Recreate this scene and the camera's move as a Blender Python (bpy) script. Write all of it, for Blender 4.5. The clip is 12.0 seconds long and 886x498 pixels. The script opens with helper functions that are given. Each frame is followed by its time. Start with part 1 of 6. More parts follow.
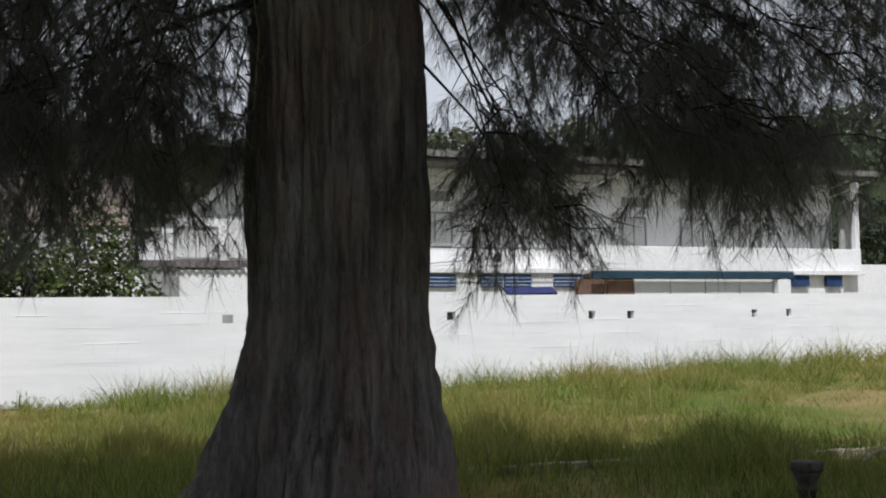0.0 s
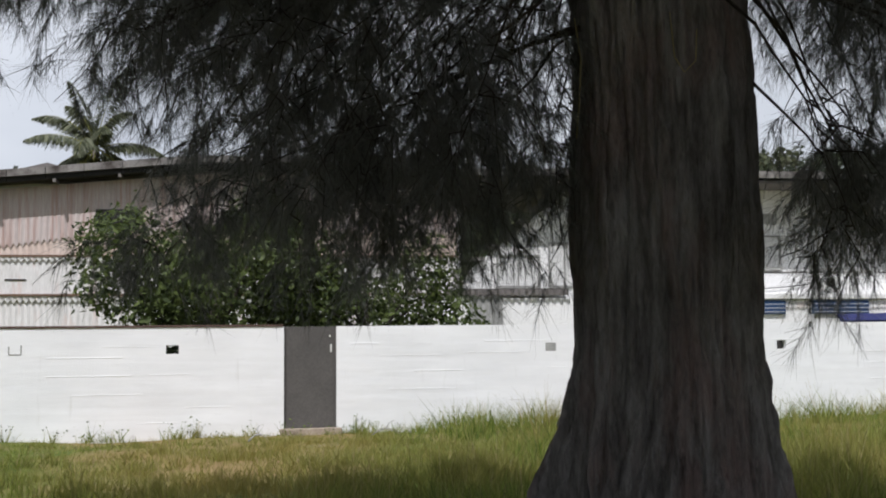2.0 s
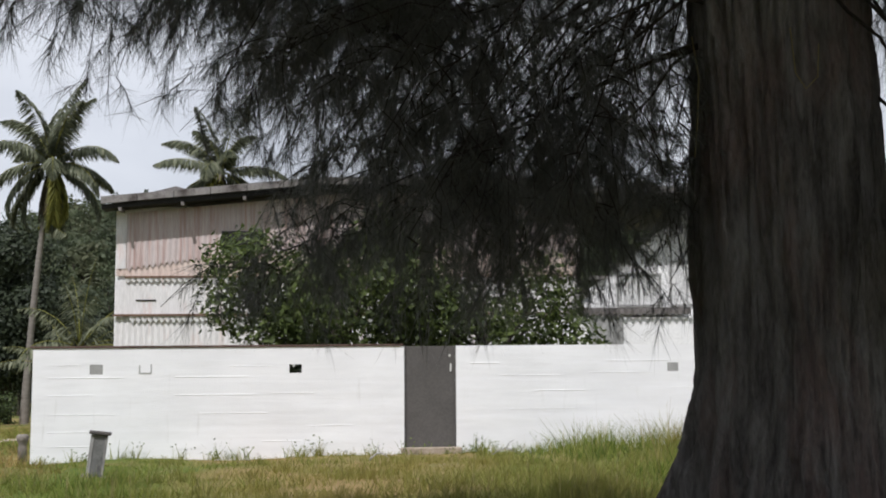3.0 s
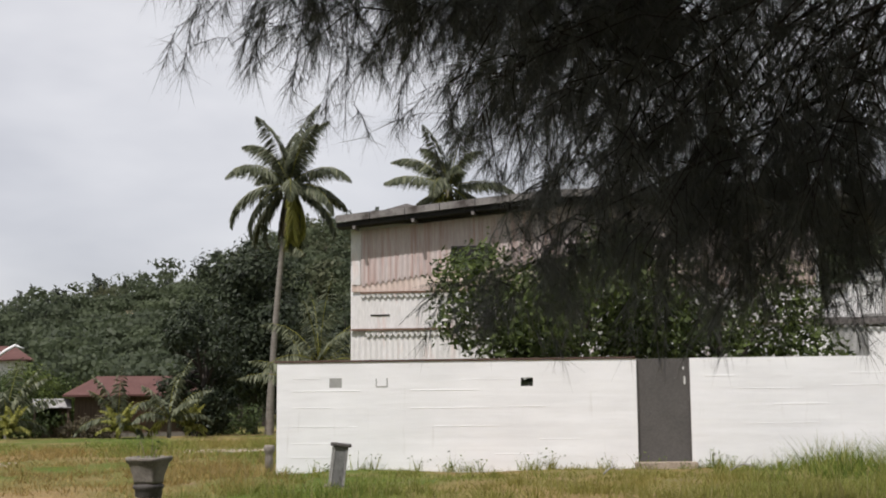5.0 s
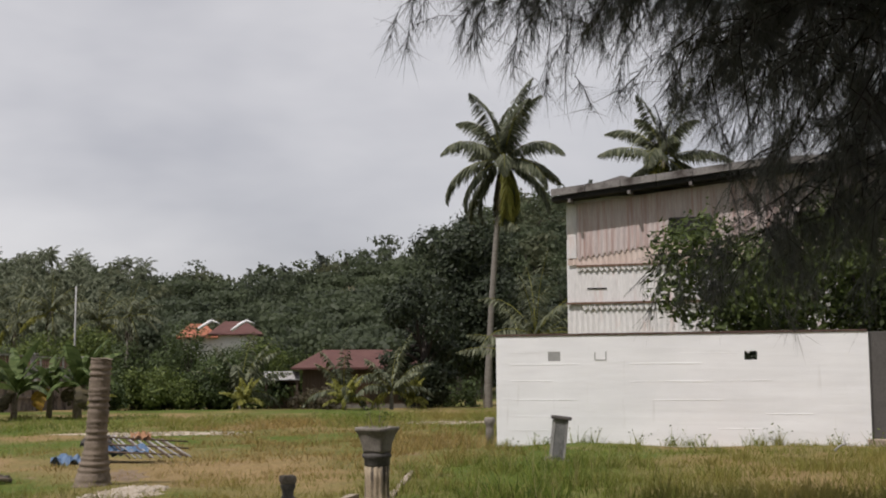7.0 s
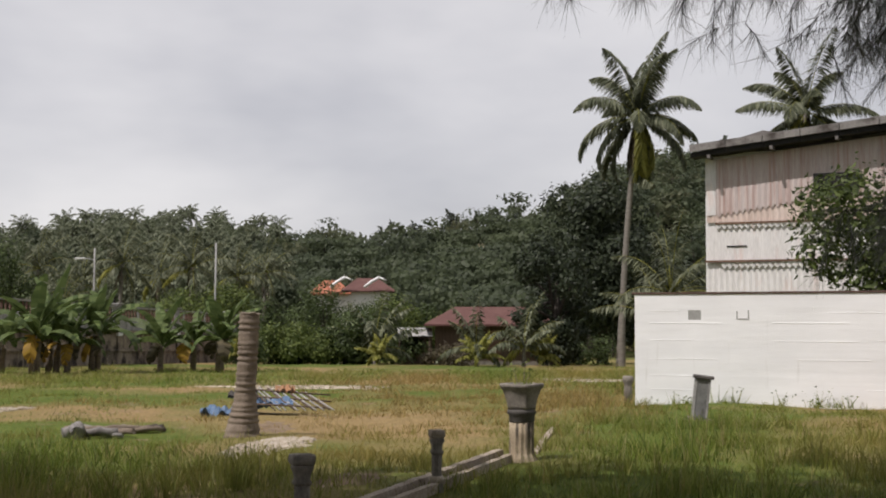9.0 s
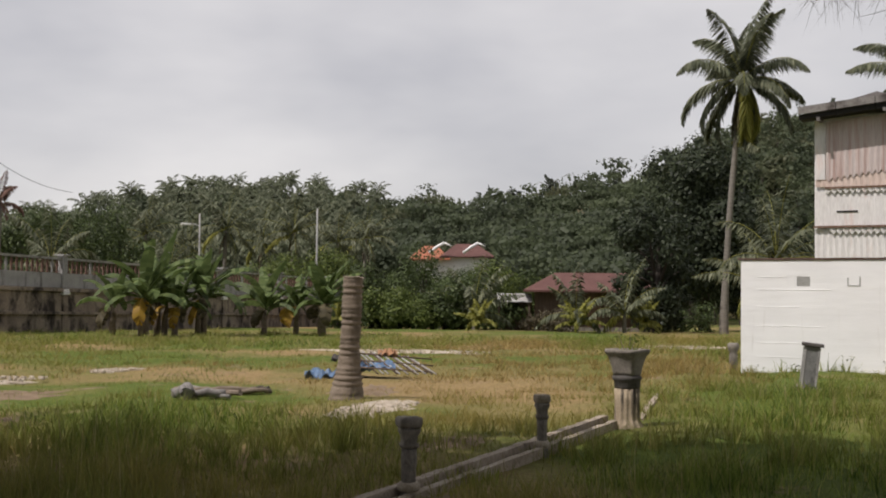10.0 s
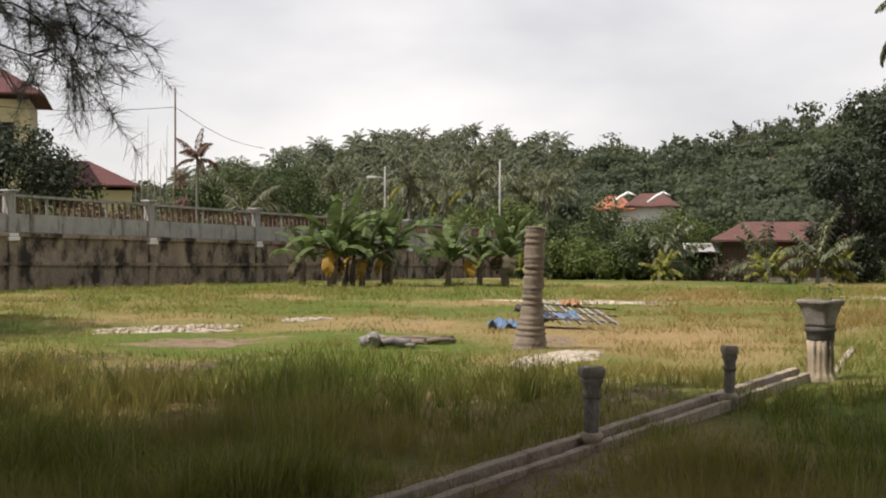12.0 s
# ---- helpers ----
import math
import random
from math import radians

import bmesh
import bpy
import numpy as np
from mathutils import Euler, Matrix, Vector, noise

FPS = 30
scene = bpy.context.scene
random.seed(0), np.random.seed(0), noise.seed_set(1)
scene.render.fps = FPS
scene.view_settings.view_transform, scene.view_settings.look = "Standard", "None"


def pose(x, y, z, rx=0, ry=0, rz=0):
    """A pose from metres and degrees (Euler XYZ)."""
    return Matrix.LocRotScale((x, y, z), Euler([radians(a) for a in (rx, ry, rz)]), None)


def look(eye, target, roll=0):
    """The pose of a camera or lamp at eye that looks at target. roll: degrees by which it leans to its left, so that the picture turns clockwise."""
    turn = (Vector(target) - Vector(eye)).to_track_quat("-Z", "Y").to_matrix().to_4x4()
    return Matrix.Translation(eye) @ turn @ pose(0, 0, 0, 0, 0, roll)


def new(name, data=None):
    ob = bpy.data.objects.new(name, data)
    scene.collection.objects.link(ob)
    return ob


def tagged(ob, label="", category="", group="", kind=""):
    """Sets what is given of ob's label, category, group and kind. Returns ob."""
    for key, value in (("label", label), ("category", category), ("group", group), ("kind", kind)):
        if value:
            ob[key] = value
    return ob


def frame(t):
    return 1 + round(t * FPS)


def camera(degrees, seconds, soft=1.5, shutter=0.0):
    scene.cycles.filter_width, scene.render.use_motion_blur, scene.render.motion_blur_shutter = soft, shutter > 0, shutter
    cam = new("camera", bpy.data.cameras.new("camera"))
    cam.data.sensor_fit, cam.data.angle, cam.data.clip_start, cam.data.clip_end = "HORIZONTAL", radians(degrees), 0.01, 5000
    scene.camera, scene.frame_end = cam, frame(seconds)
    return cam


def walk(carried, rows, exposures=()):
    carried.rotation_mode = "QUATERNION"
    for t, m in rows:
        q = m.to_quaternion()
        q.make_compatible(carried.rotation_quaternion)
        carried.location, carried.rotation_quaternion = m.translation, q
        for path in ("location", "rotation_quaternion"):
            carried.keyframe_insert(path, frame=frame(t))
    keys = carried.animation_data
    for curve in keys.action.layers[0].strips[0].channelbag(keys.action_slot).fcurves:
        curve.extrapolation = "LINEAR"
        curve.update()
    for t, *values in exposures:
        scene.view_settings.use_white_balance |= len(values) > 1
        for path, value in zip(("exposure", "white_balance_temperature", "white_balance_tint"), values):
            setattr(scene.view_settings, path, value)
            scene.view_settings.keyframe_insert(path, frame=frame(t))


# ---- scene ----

cam = camera(41.26, 12.0, soft=1.95)
walk(cam, [
    (0, pose(-0.000, 0.000, 1.450, 93.61, 0.83, 0.06)),
    (0.5, pose(0.022, 0.067, 1.453, 94.67, 1.02, 4.08)),
    (1, pose(-0.009, 0.095, 1.461, 95.13, 0.38, 7.89)),
    (1.5, pose(-0.044, 0.113, 1.463, 94.81, 0.61, 12.42)),
    (2, pose(-0.051, 0.116, 1.472, 95.11, 0.58, 15.55)),
    (2.5, pose(-0.042, 0.081, 1.477, 95.61, 0.55, 18.09)),
    (3, pose(-0.030, 0.098, 1.486, 96.07, 0.40, 21.37)),
    (5, pose(-0.064, 0.083, 1.513, 96.72, 0.46, 32.44)),
    (5.5, pose(-0.051, 0.089, 1.518, 97.30, 0.50, 34.37)),
    (6, pose(-0.048, 0.083, 1.514, 96.73, 0.10, 38.10)),
    (6.5, pose(-0.056, 0.071, 1.508, 96.30, -0.04, 39.95)),
    (7, pose(-0.098, 0.042, 1.504, 95.53, 0.34, 42.87)),
    (7.5, pose(-0.149, 0.014, 1.502, 94.59, 0.03, 44.43)),
    (9.5, pose(-0.314, -0.052, 1.485, 92.76, -0.22, 51.21)),
    (10, pose(-0.368, -0.041, 1.475, 91.80, -0.47, 53.88)),
    (10.5, pose(-0.377, -0.035, 1.474, 91.77, -0.89, 57.38)),
    (11, pose(-0.379, -0.031, 1.472, 91.26, -0.63, 59.42)),
    (11.5, pose(-0.398, -0.007, 1.466, 90.29, -0.28, 61.55)),
    (12, pose(-0.406, 0.002, 1.464, 89.37, -0.09, 62.79)),
], exposures=[(0.0, 0.02, 6100, 13), (3.0, 0.1, 6150, 14), (5.0, 0.05, 6450, 15), (6.5, -0.04, 6510, 16), (7.0, -0.22, 6530, 16), (7.5, -0.19, 6550, 16), (9.5, -0.05, 6650, 16), (10.0, -0.1, 6700, 16), (11.0, 0.15, 6800, 15), (12.0, 0.34, 6850, 15)])

# ---- sky and sun ----
SUN_AZ, SUN_EL = 178.0, 58.0          # azimuth turned left from +y, elevation
world = bpy.data.worlds.new("sky")
scene.world = world
world.use_nodes = True
wn, wl = world.node_tree.nodes, world.node_tree.links
wn.clear()
w_out = wn.new("ShaderNodeOutputWorld")
w_sky = wn.new("ShaderNodeTexSky")
w_sky.sky_type = "NISHITA"
w_sky.sun_disc = False
w_sky.sun_elevation, w_sky.sun_rotation = radians(SUN_EL), radians(-SUN_AZ)
w_blue = wn.new("ShaderNodeBackground")
w_blue.inputs["Strength"].default_value = 0.11
wl.new(w_sky.outputs[0], w_blue.inputs["Color"])
w_co = wn.new("ShaderNodeTexCoord")
w_map = wn.new("ShaderNodeMapping")
w_map.inputs["Scale"].default_value = (1.0, 1.0, 2.6)
wl.new(w_co.outputs["Generated"], w_map.inputs["Vector"])
w_noise = wn.new("ShaderNodeTexNoise")
w_noise.inputs["Scale"].default_value = 1.7
w_noise.inputs["Detail"].default_value = 5
w_noise.inputs["Roughness"].default_value = 0.5
wl.new(w_map.outputs[0], w_noise.inputs["Vector"])
w_ramp = wn.new("ShaderNodeValToRGB")
w_ramp.color_ramp.elements[0].position, w_ramp.color_ramp.elements[0].color = 0.4, (0.50, 0.518, 0.545, 1)
w_ramp.color_ramp.elements[1].position, w_ramp.color_ramp.elements[1].color = 0.62, (0.80, 0.812, 0.805, 1)
wl.new(w_noise.outputs[0], w_ramp.inputs[0])
w_side = wn.new("ShaderNodeVectorMath")                   # the cloud thins towards one side
w_side.operation = "DOT_PRODUCT"
w_side.inputs[1].default_value = (-0.95, 0.30, 0.1)
wl.new(w_co.outputs["Generated"], w_side.inputs[0])
w_thin = wn.new("ShaderNodeMapRange")
w_thin.inputs[1].default_value, w_thin.inputs[2].default_value = 0.3, 1.0
w_thin.inputs[3].default_value, w_thin.inputs[4].default_value = 0.84, 1.06
wl.new(w_side.outputs["Value"], w_thin.inputs[0])
w_tone = wn.new("ShaderNodeVectorMath")
w_tone.operation = "SCALE"
wl.new(w_ramp.outputs[0], w_tone.inputs[0])
wl.new(w_thin.outputs[0], w_tone.inputs["Scale"])
w_cloud = wn.new("ShaderNodeBackground")
wl.new(w_tone.outputs[0], w_cloud.inputs["Color"])
w_cloud.inputs["Strength"].default_value = 1.0
w_mix = wn.new("ShaderNodeMixShader")
w_mix.inputs[0].default_value = 0.86
wl.new(w_blue.outputs[0], w_mix.inputs[1])
wl.new(w_cloud.outputs[0], w_mix.inputs[2])
wl.new(w_mix.outputs[0], w_out.inputs["Surface"])

sun = new("sun", bpy.data.lights.new("sun", "SUN"))
sun.data.energy, sun.data.angle, sun.data.color = 4.2, radians(0.6), (1.0, 0.965, 0.92)
sa, se = radians(SUN_AZ), radians(SUN_EL)
sun.matrix_world = look((-math.sin(sa) * math.cos(se) * 60, math.cos(sa) * math.cos(se) * 60, math.sin(se) * 60), (0, 0, 0))


# ---- materials ----
def material(name, build, rough=0.8, spec=0.3):
    m = bpy.data.materials.new(name)
    m.use_nodes = True
    nt = m.node_tree
    b = nt.nodes["Principled BSDF"]
    b.inputs["Roughness"].default_value = rough
    b.inputs["Specular IOR Level"].default_value = spec
    build(nt, b)
    return m


def tex_noise(nt, scale, detail=4, rough=0.55, stretch=(1, 1, 1), coord="Object"):
    co = nt.nodes.new("ShaderNodeTexCoord")
    mp = nt.nodes.new("ShaderNodeMapping")
    mp.inputs["Scale"].default_value = stretch
    nt.links.new(co.outputs[coord], mp.inputs["Vector"])
    n = nt.nodes.new("ShaderNodeTexNoise")
    n.inputs["Scale"].default_value = scale
    n.inputs["Detail"].default_value = detail
    n.inputs["Roughness"].default_value = rough
    nt.links.new(mp.outputs[0], n.inputs["Vector"])
    return n.outputs[0]


def ramp(nt, fac, *stops):
    r = nt.nodes.new("ShaderNodeValToRGB")
    e = r.color_ramp.elements
    while len(e) < len(stops):
        e.new(0.5)
    for k, (p, c) in zip(e, stops):
        k.position, k.color = p, (*c, 1)
    nt.links.new(fac, r.inputs[0])
    return r.outputs[0]


def mix(nt, fac, a, b, mode="MIX"):
    n = nt.nodes.new("ShaderNodeMix")
    n.data_type, n.blend_type = "RGBA", mode
    if isinstance(fac, float):
        n.inputs[0].default_value = fac
    else:
        nt.links.new(fac, n.inputs[0])
    for v, slot in ((a, 6), (b, 7)):
        if isinstance(v, tuple):
            n.inputs[slot].default_value = (*v, 1)
        else:
            nt.links.new(v, n.inputs[slot])
    return n.outputs[2]


def bump(nt, b, height, strength, distance):
    n = nt.nodes.new("ShaderNodeBump")
    n.inputs["Strength"].default_value, n.inputs["Distance"].default_value = strength, distance
    nt.links.new(height, n.inputs["Height"])
    nt.links.new(n.outputs[0], b.inputs["Normal"])


def surface(name, dark, light, scale=3.0, fine=40.0, rough=0.85, relief=0.3, depth=0.01, stretch=(1, 1, 1), stain=None, stain_at=(0.55, 0.7), stain_scale=1.2, stain_stretch=(1, 1, 1), spec=0.25, metal=0.0):
    """Two scales of variation in colour, a fine relief and, where given, stains."""
    def build(nt, b):
        big, small = tex_noise(nt, scale, 5, 0.6, stretch), tex_noise(nt, fine, 3, 0.6, stretch)
        col = ramp(nt, big, (0.3, dark), (0.7, light))
        col = mix(nt, 0.35, col, ramp(nt, small, (0.3, tuple(c * 0.6 for c in dark)), (0.7, tuple(min(1, c * 1.15) for c in light))))
        if stain:
            st = tex_noise(nt, stain_scale, 6, 0.65, stain_stretch)
            col = mix(nt, ramp(nt, st, (stain_at[0], (0, 0, 0)), (stain_at[1], (1, 1, 1))), col, stain)
        nt.links.new(col, b.inputs["Base Color"])
        b.inputs["Metallic"].default_value = metal
        bump(nt, b, small, relief, depth)
    return material(name, build, rough, spec)


def leaf(name, dark, light, glow=0.35, patch=None, patch_scale=0.15, dry=None):
    """Leaves and blades: colour by piece, some light passes through."""
    m = bpy.data.materials.new(name)
    m.use_nodes = True
    nt = m.node_tree
    b = nt.nodes["Principled BSDF"]
    b.inputs["Roughness"].default_value, b.inputs["Specular IOR Level"].default_value = 0.55, 0.25
    geo = nt.nodes.new("ShaderNodeNewGeometry")
    if dry:
        col = ramp(nt, geo.outputs["Random Per Island"], (0.0, dark), (0.8, light), (0.95, dry))
    else:
        col = ramp(nt, geo.outputs["Random Per Island"], (0.0, dark), (1.0, light))
    if patch:
        col = mix(nt, ramp(nt, tex_noise(nt, patch_scale, 4, 0.6), (0.43, (0, 0, 0)), (0.65, (1, 1, 1))), col, patch)
    nt.links.new(col, b.inputs["Base Color"])
    t = nt.nodes.new("ShaderNodeBsdfTranslucent")
    nt.links.new(col, t.inputs["Color"])
    s = nt.nodes.new("ShaderNodeMixShader")
    s.inputs[0].default_value = glow
    nt.links.new(b.outputs[0], s.inputs[1])
    nt.links.new(t.outputs[0], s.inputs[2])
    nt.links.new(s.outputs[0], nt.nodes["Material Output"].inputs["Surface"])
    return m


def bark_build(nt, b):
    ridge = tex_noise(nt, 7.5, 7, 0.7, (1.0, 1.0, 0.2))
    plate = tex_noise(nt, 19.0, 6, 0.7, (1.0, 1.0, 0.27))
    patchy = tex_noise(nt, 2.3, 5, 0.7, (1.0, 1.0, 0.3))
    fine = tex_noise(nt, 60.0, 3, 0.6, (1.0, 1.0, 0.3))
    col = ramp(nt, ridge, (0.35, (0.1, 0.093, 0.09)), (0.5, (0.27, 0.253, 0.246)), (0.66, (0.46, 0.44, 0.43)))
    col = mix(nt, ramp(nt, patchy, (0.5, (0, 0, 0)), (0.66, (0.62, 0.62, 0.62))), col, (0.36, 0.23, 0.21))
    col = mix(nt, ramp(nt, plate, (0.34, (0.5, 0.5, 0.5)), (0.48, (0, 0, 0))), col, (0.06, 0.054, 0.052))
    col = mix(nt, 0.3, col, ramp(nt, fine, (0.3, (0.05, 0.043, 0.04)), (0.7, (0.24, 0.22, 0.2))))
    nt.links.new(col, b.inputs["Base Color"])
    height = mix(nt, 0.4, ridge, plate)
    bump(nt, b, height, 1.0, 0.11)


M_BARK = material("casuarina_bark", bark_build, 0.92, 0.12)
M_TWIG = surface("twig_bark", (0.03, 0.025, 0.02), (0.07, 0.058, 0.05), 6, 50)
# paler and greyer than real needles: veiling glare is put into the colour
M_NEEDLE = leaf("veiled_casuarina_needles", (0.12, 0.122, 0.11), (0.26, 0.262, 0.24), 0.45)
M_LEAF_MANGO = leaf("garden_leaves", (0.018, 0.03, 0.01), (0.125, 0.165, 0.045), 0.35)
M_LEAF_DARK = leaf("dense_leaves", (0.018, 0.026, 0.015), (0.042, 0.055, 0.027), 0.2)
M_LEAF_WOOD = leaf("woodland_leaves", (0.03, 0.045, 0.018), (0.095, 0.13, 0.042), 0.28)
# distance haze is mixed into this leaf colour, hence the paler grey-green
M_LEAF_HILL_HAZED = leaf("hazed_hill_leaves", (0.064, 0.08, 0.05), (0.08, 0.1, 0.058), 0.48, (0.1, 0.124, 0.064), 0.09)
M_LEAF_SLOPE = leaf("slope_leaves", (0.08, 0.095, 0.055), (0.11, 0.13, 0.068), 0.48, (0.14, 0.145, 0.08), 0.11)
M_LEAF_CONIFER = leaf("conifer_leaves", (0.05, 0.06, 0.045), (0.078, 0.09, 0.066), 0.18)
M_PALM_HILL = leaf("hill_palm_leaflets", (0.07, 0.085, 0.05), (0.19, 0.21, 0.13), 0.3)
M_LEAF_BRIGHT = leaf("bush_leaves", (0.045, 0.07, 0.018), (0.16, 0.2, 0.05), 0.32)
M_PALM = leaf("palm_leaflets", (0.06, 0.073, 0.04), (0.22, 0.235, 0.15), 0.3)
M_PALM_YELLOW = leaf("yellowing_palm_leaflets", (0.16, 0.17, 0.035), (0.36, 0.35, 0.09), 0.4)
M_PALM_RED = leaf("withered_red_leaflets", (0.11, 0.055, 0.045), (0.24, 0.15, 0.12), 0.25)
M_PALM_DEAD = leaf("dead_palm_leaflets", (0.05, 0.042, 0.025), (0.13, 0.11, 0.065), 0.2)
M_BANANA = leaf("banana_leaves", (0.05, 0.078, 0.026), (0.13, 0.17, 0.06), 0.4)
M_BANANA_LIGHT = leaf("young_banana_leaves", (0.06, 0.1, 0.025), (0.17, 0.22, 0.08), 0.4)
M_BANANA_DRY = leaf("dry_banana_leaves", (0.26, 0.15, 0.03), (0.48, 0.31, 0.05), 0.4)
M_GRASS = leaf("grass_blades", (0.045, 0.078, 0.012), (0.22, 0.285, 0.05), 0.45, (0.3, 0.25, 0.075), 0.2, (0.36, 0.33, 0.11))
M_GRASS_DRY = leaf("scorched_grass", (0.18, 0.13, 0.04), (0.42, 0.31, 0.115), 0.4)
M_SEED = leaf("dry_grass_stems", (0.26, 0.21, 0.09), (0.45, 0.38, 0.2), 0.35)


def ground_build(nt, b):
    co = nt.nodes.new("ShaderNodeTexCoord")
    big, mid, fine = tex_noise(nt, 0.16, 5, 0.6), tex_noise(nt, 0.9, 5, 0.65), tex_noise(nt, 14.0, 4, 0.7)
    grass = ramp(nt, fine, (0.3, (0.045, 0.07, 0.012)), (0.7, (0.13, 0.165, 0.035)))
    dry = ramp(nt, fine, (0.3, (0.16, 0.11, 0.05)), (0.7, (0.33, 0.24, 0.115)))
    earth = ramp(nt, fine, (0.3, (0.16, 0.10, 0.06)), (0.7, (0.34, 0.25, 0.17)))
    col = mix(nt, ramp(nt, big, (0.44, (0, 0, 0)), (0.6, (1, 1, 1))), grass, dry)
    col = mix(nt, ramp(nt, mid, (0.6, (0, 0, 0)), (0.7, (0.8, 0.8, 0.8))), col, earth)
    # leaf litter and low growth in the woods
    far = nt.nodes.new("ShaderNodeVectorMath")
    far.operation = "LENGTH"
    nt.links.new(co.outputs["Object"], far.inputs[0])
    band = nt.nodes.new("ShaderNodeMapRange")
    band.inputs[1].default_value, band.inputs[2].default_value = 95.0, 125.0
    nt.links.new(far.outputs["Value"], band.inputs[0])
    col = mix(nt, band.outputs[0], col, ramp(nt, mid, (0.3, (0.013, 0.019, 0.009)), (0.62, (0.034, 0.044, 0.02)), (0.75, (0.12, 0.09, 0.05))))
    # dry rocky clearings high on the slope
    sep = nt.nodes.new("ShaderNodeSeparateXYZ")
    nt.links.new(co.outputs["Object"], sep.inputs[0])
    high = nt.nodes.new("ShaderNodeMapRange")
    high.inputs[1].default_value, high.inputs[2].default_value = 9.0, 15.0
    nt.links.new(sep.outputs["Z"], high.inputs[0])
    side = nt.nodes.new("ShaderNodeMapRange")
    side.inputs[1].default_value, side.inputs[2].default_value = -115.0, -135.0
    nt.links.new(sep.outputs["X"], side.inputs[0])
    both = nt.nodes.new("ShaderNodeMath")
    both.operation = "MULTIPLY"
    nt.links.new(high.outputs[0], both.inputs[0])
    nt.links.new(side.outputs[0], both.inputs[1])
    rock = ramp(nt, tex_noise(nt, 0.09, 5, 0.7), (0.42, (0, 0, 0)), (0.55, (1, 1, 1)))
    col = mix(nt, mix(nt, both.outputs[0], (0.0, 0.0, 0.0), rock), col, ramp(nt, mid, (0.35, (0.13, 0.1, 0.055)), (0.65, (0.34, 0.27, 0.19))))
    nt.links.new(col, b.inputs["Base Color"])
    bump(nt, b, fine, 0.6, 0.04)


M_GROUND = material("grassy_earth", ground_build, 0.95, 0.1)
def limewash_build(nt, b):
    cloud = tex_noise(nt, 1.1, 5, 0.6, (0.5, 0.5, 1.6))
    course = tex_noise(nt, 1.0, 3, 0.5, (0.3, 0.3, 3.2))
    streak = tex_noise(nt, 1.6, 6, 0.7, (0.35, 0.35, 3.2))
    drip = tex_noise(nt, 3.0, 5, 0.6, (2.4, 2.4, 0.22))
    fine = tex_noise(nt, 34.0, 3, 0.6)
    col = ramp(nt, cloud, (0.3, (0.75, 0.755, 0.76)), (0.7, (0.86, 0.865, 0.87)))
    col = mix(nt, ramp(nt, course, (0.3, (0.22, 0.22, 0.22)), (0.46, (0, 0, 0))), col, (0.66, 0.66, 0.655))
    col = mix(nt, ramp(nt, streak, (0.6, (0, 0, 0)), (0.75, (0.42, 0.42, 0.42))), col, (0.58, 0.575, 0.56))
    col = mix(nt, ramp(nt, drip, (0.62, (0, 0, 0)), (0.8, (0.5, 0.5, 0.5))), col, (0.55, 0.54, 0.51))
    nt.links.new(col, b.inputs["Base Color"])
    bump(nt, b, mix(nt, 0.15, course, fine), 0.5, 0.03)


M_WHITE = material("white_limewash", limewash_build, 0.9, 0.15)
M_HOUSE = surface("white_wall_paint", (0.72, 0.72, 0.71), (0.82, 0.82, 0.81), 0.8, 18, 0.85, 0.2, 0.006, (1, 1, 1), (0.48, 0.47, 0.44), (0.58, 0.8), 1.0, (1.2, 1.2, 0.2), 0.2)
M_COPING = surface("dark_stained_coping", (0.05, 0.03, 0.025), (0.14, 0.09, 0.075), 4, 40)
M_PATCH = surface("grey_mortar", (0.26, 0.26, 0.25), (0.4, 0.4, 0.385), 6, 60)
M_STEELDOOR = surface("grey_door_paint", (0.085, 0.08, 0.076), (0.115, 0.108, 0.102), 1.5, 30, 0.65, 0.1, 0.004)
M_CONCRETE = surface("weathered_concrete", (0.12, 0.107, 0.093), (0.31, 0.28, 0.24), 6, 60, 0.92, 0.5, 0.012, (1, 1, 0.6), (0.045, 0.041, 0.037), (0.52, 0.7), 3.0, (1, 1, 0.4))
M_CONCRETE_GREY = surface("grey_cast_concrete", (0.11, 0.112, 0.11), (0.24, 0.24, 0.232), 5, 60, 0.92, 0.5, 0.01, (1, 1, 0.6), (0.06, 0.06, 0.056), (0.52, 0.7), 4.0, (1, 1, 0.4))
M_CONCRETE_DARK = surface("blackened_concrete", (0.045, 0.042, 0.039), (0.13, 0.12, 0.11), 7, 60, 0.92, 0.5, 0.012, (1, 1, 0.6), (0.03, 0.03, 0.028), (0.5, 0.65), 4.0, (1, 1, 0.4))
M_KERB = surface("buff_cement", (0.25, 0.2, 0.15), (0.48, 0.41, 0.33), 5, 40, 0.92, 0.8, 0.02, (1, 1, 1), (0.14, 0.105, 0.075), (0.56, 0.72), 4.5)
M_FLUTED = surface("mould_streaked_cement", (0.23, 0.18, 0.12), (0.42, 0.35, 0.25), 5, 50, 0.92, 0.5, 0.01, (1, 1, 1), (0.05, 0.045, 0.04), (0.5, 0.62), 9.0, (1, 1, 0.12))
M_SAND = surface("pale_rubble", (0.3, 0.25, 0.18), (0.58, 0.51, 0.42), 7, 50, 0.95, 0.6, 0.02, (1, 1, 1), (0.2, 0.15, 0.09), (0.55, 0.7), 3.0)
M_EARTH = surface("bare_earth", (0.13, 0.09, 0.06), (0.27, 0.2, 0.13), 4, 40, 0.95, 0.5, 0.02)
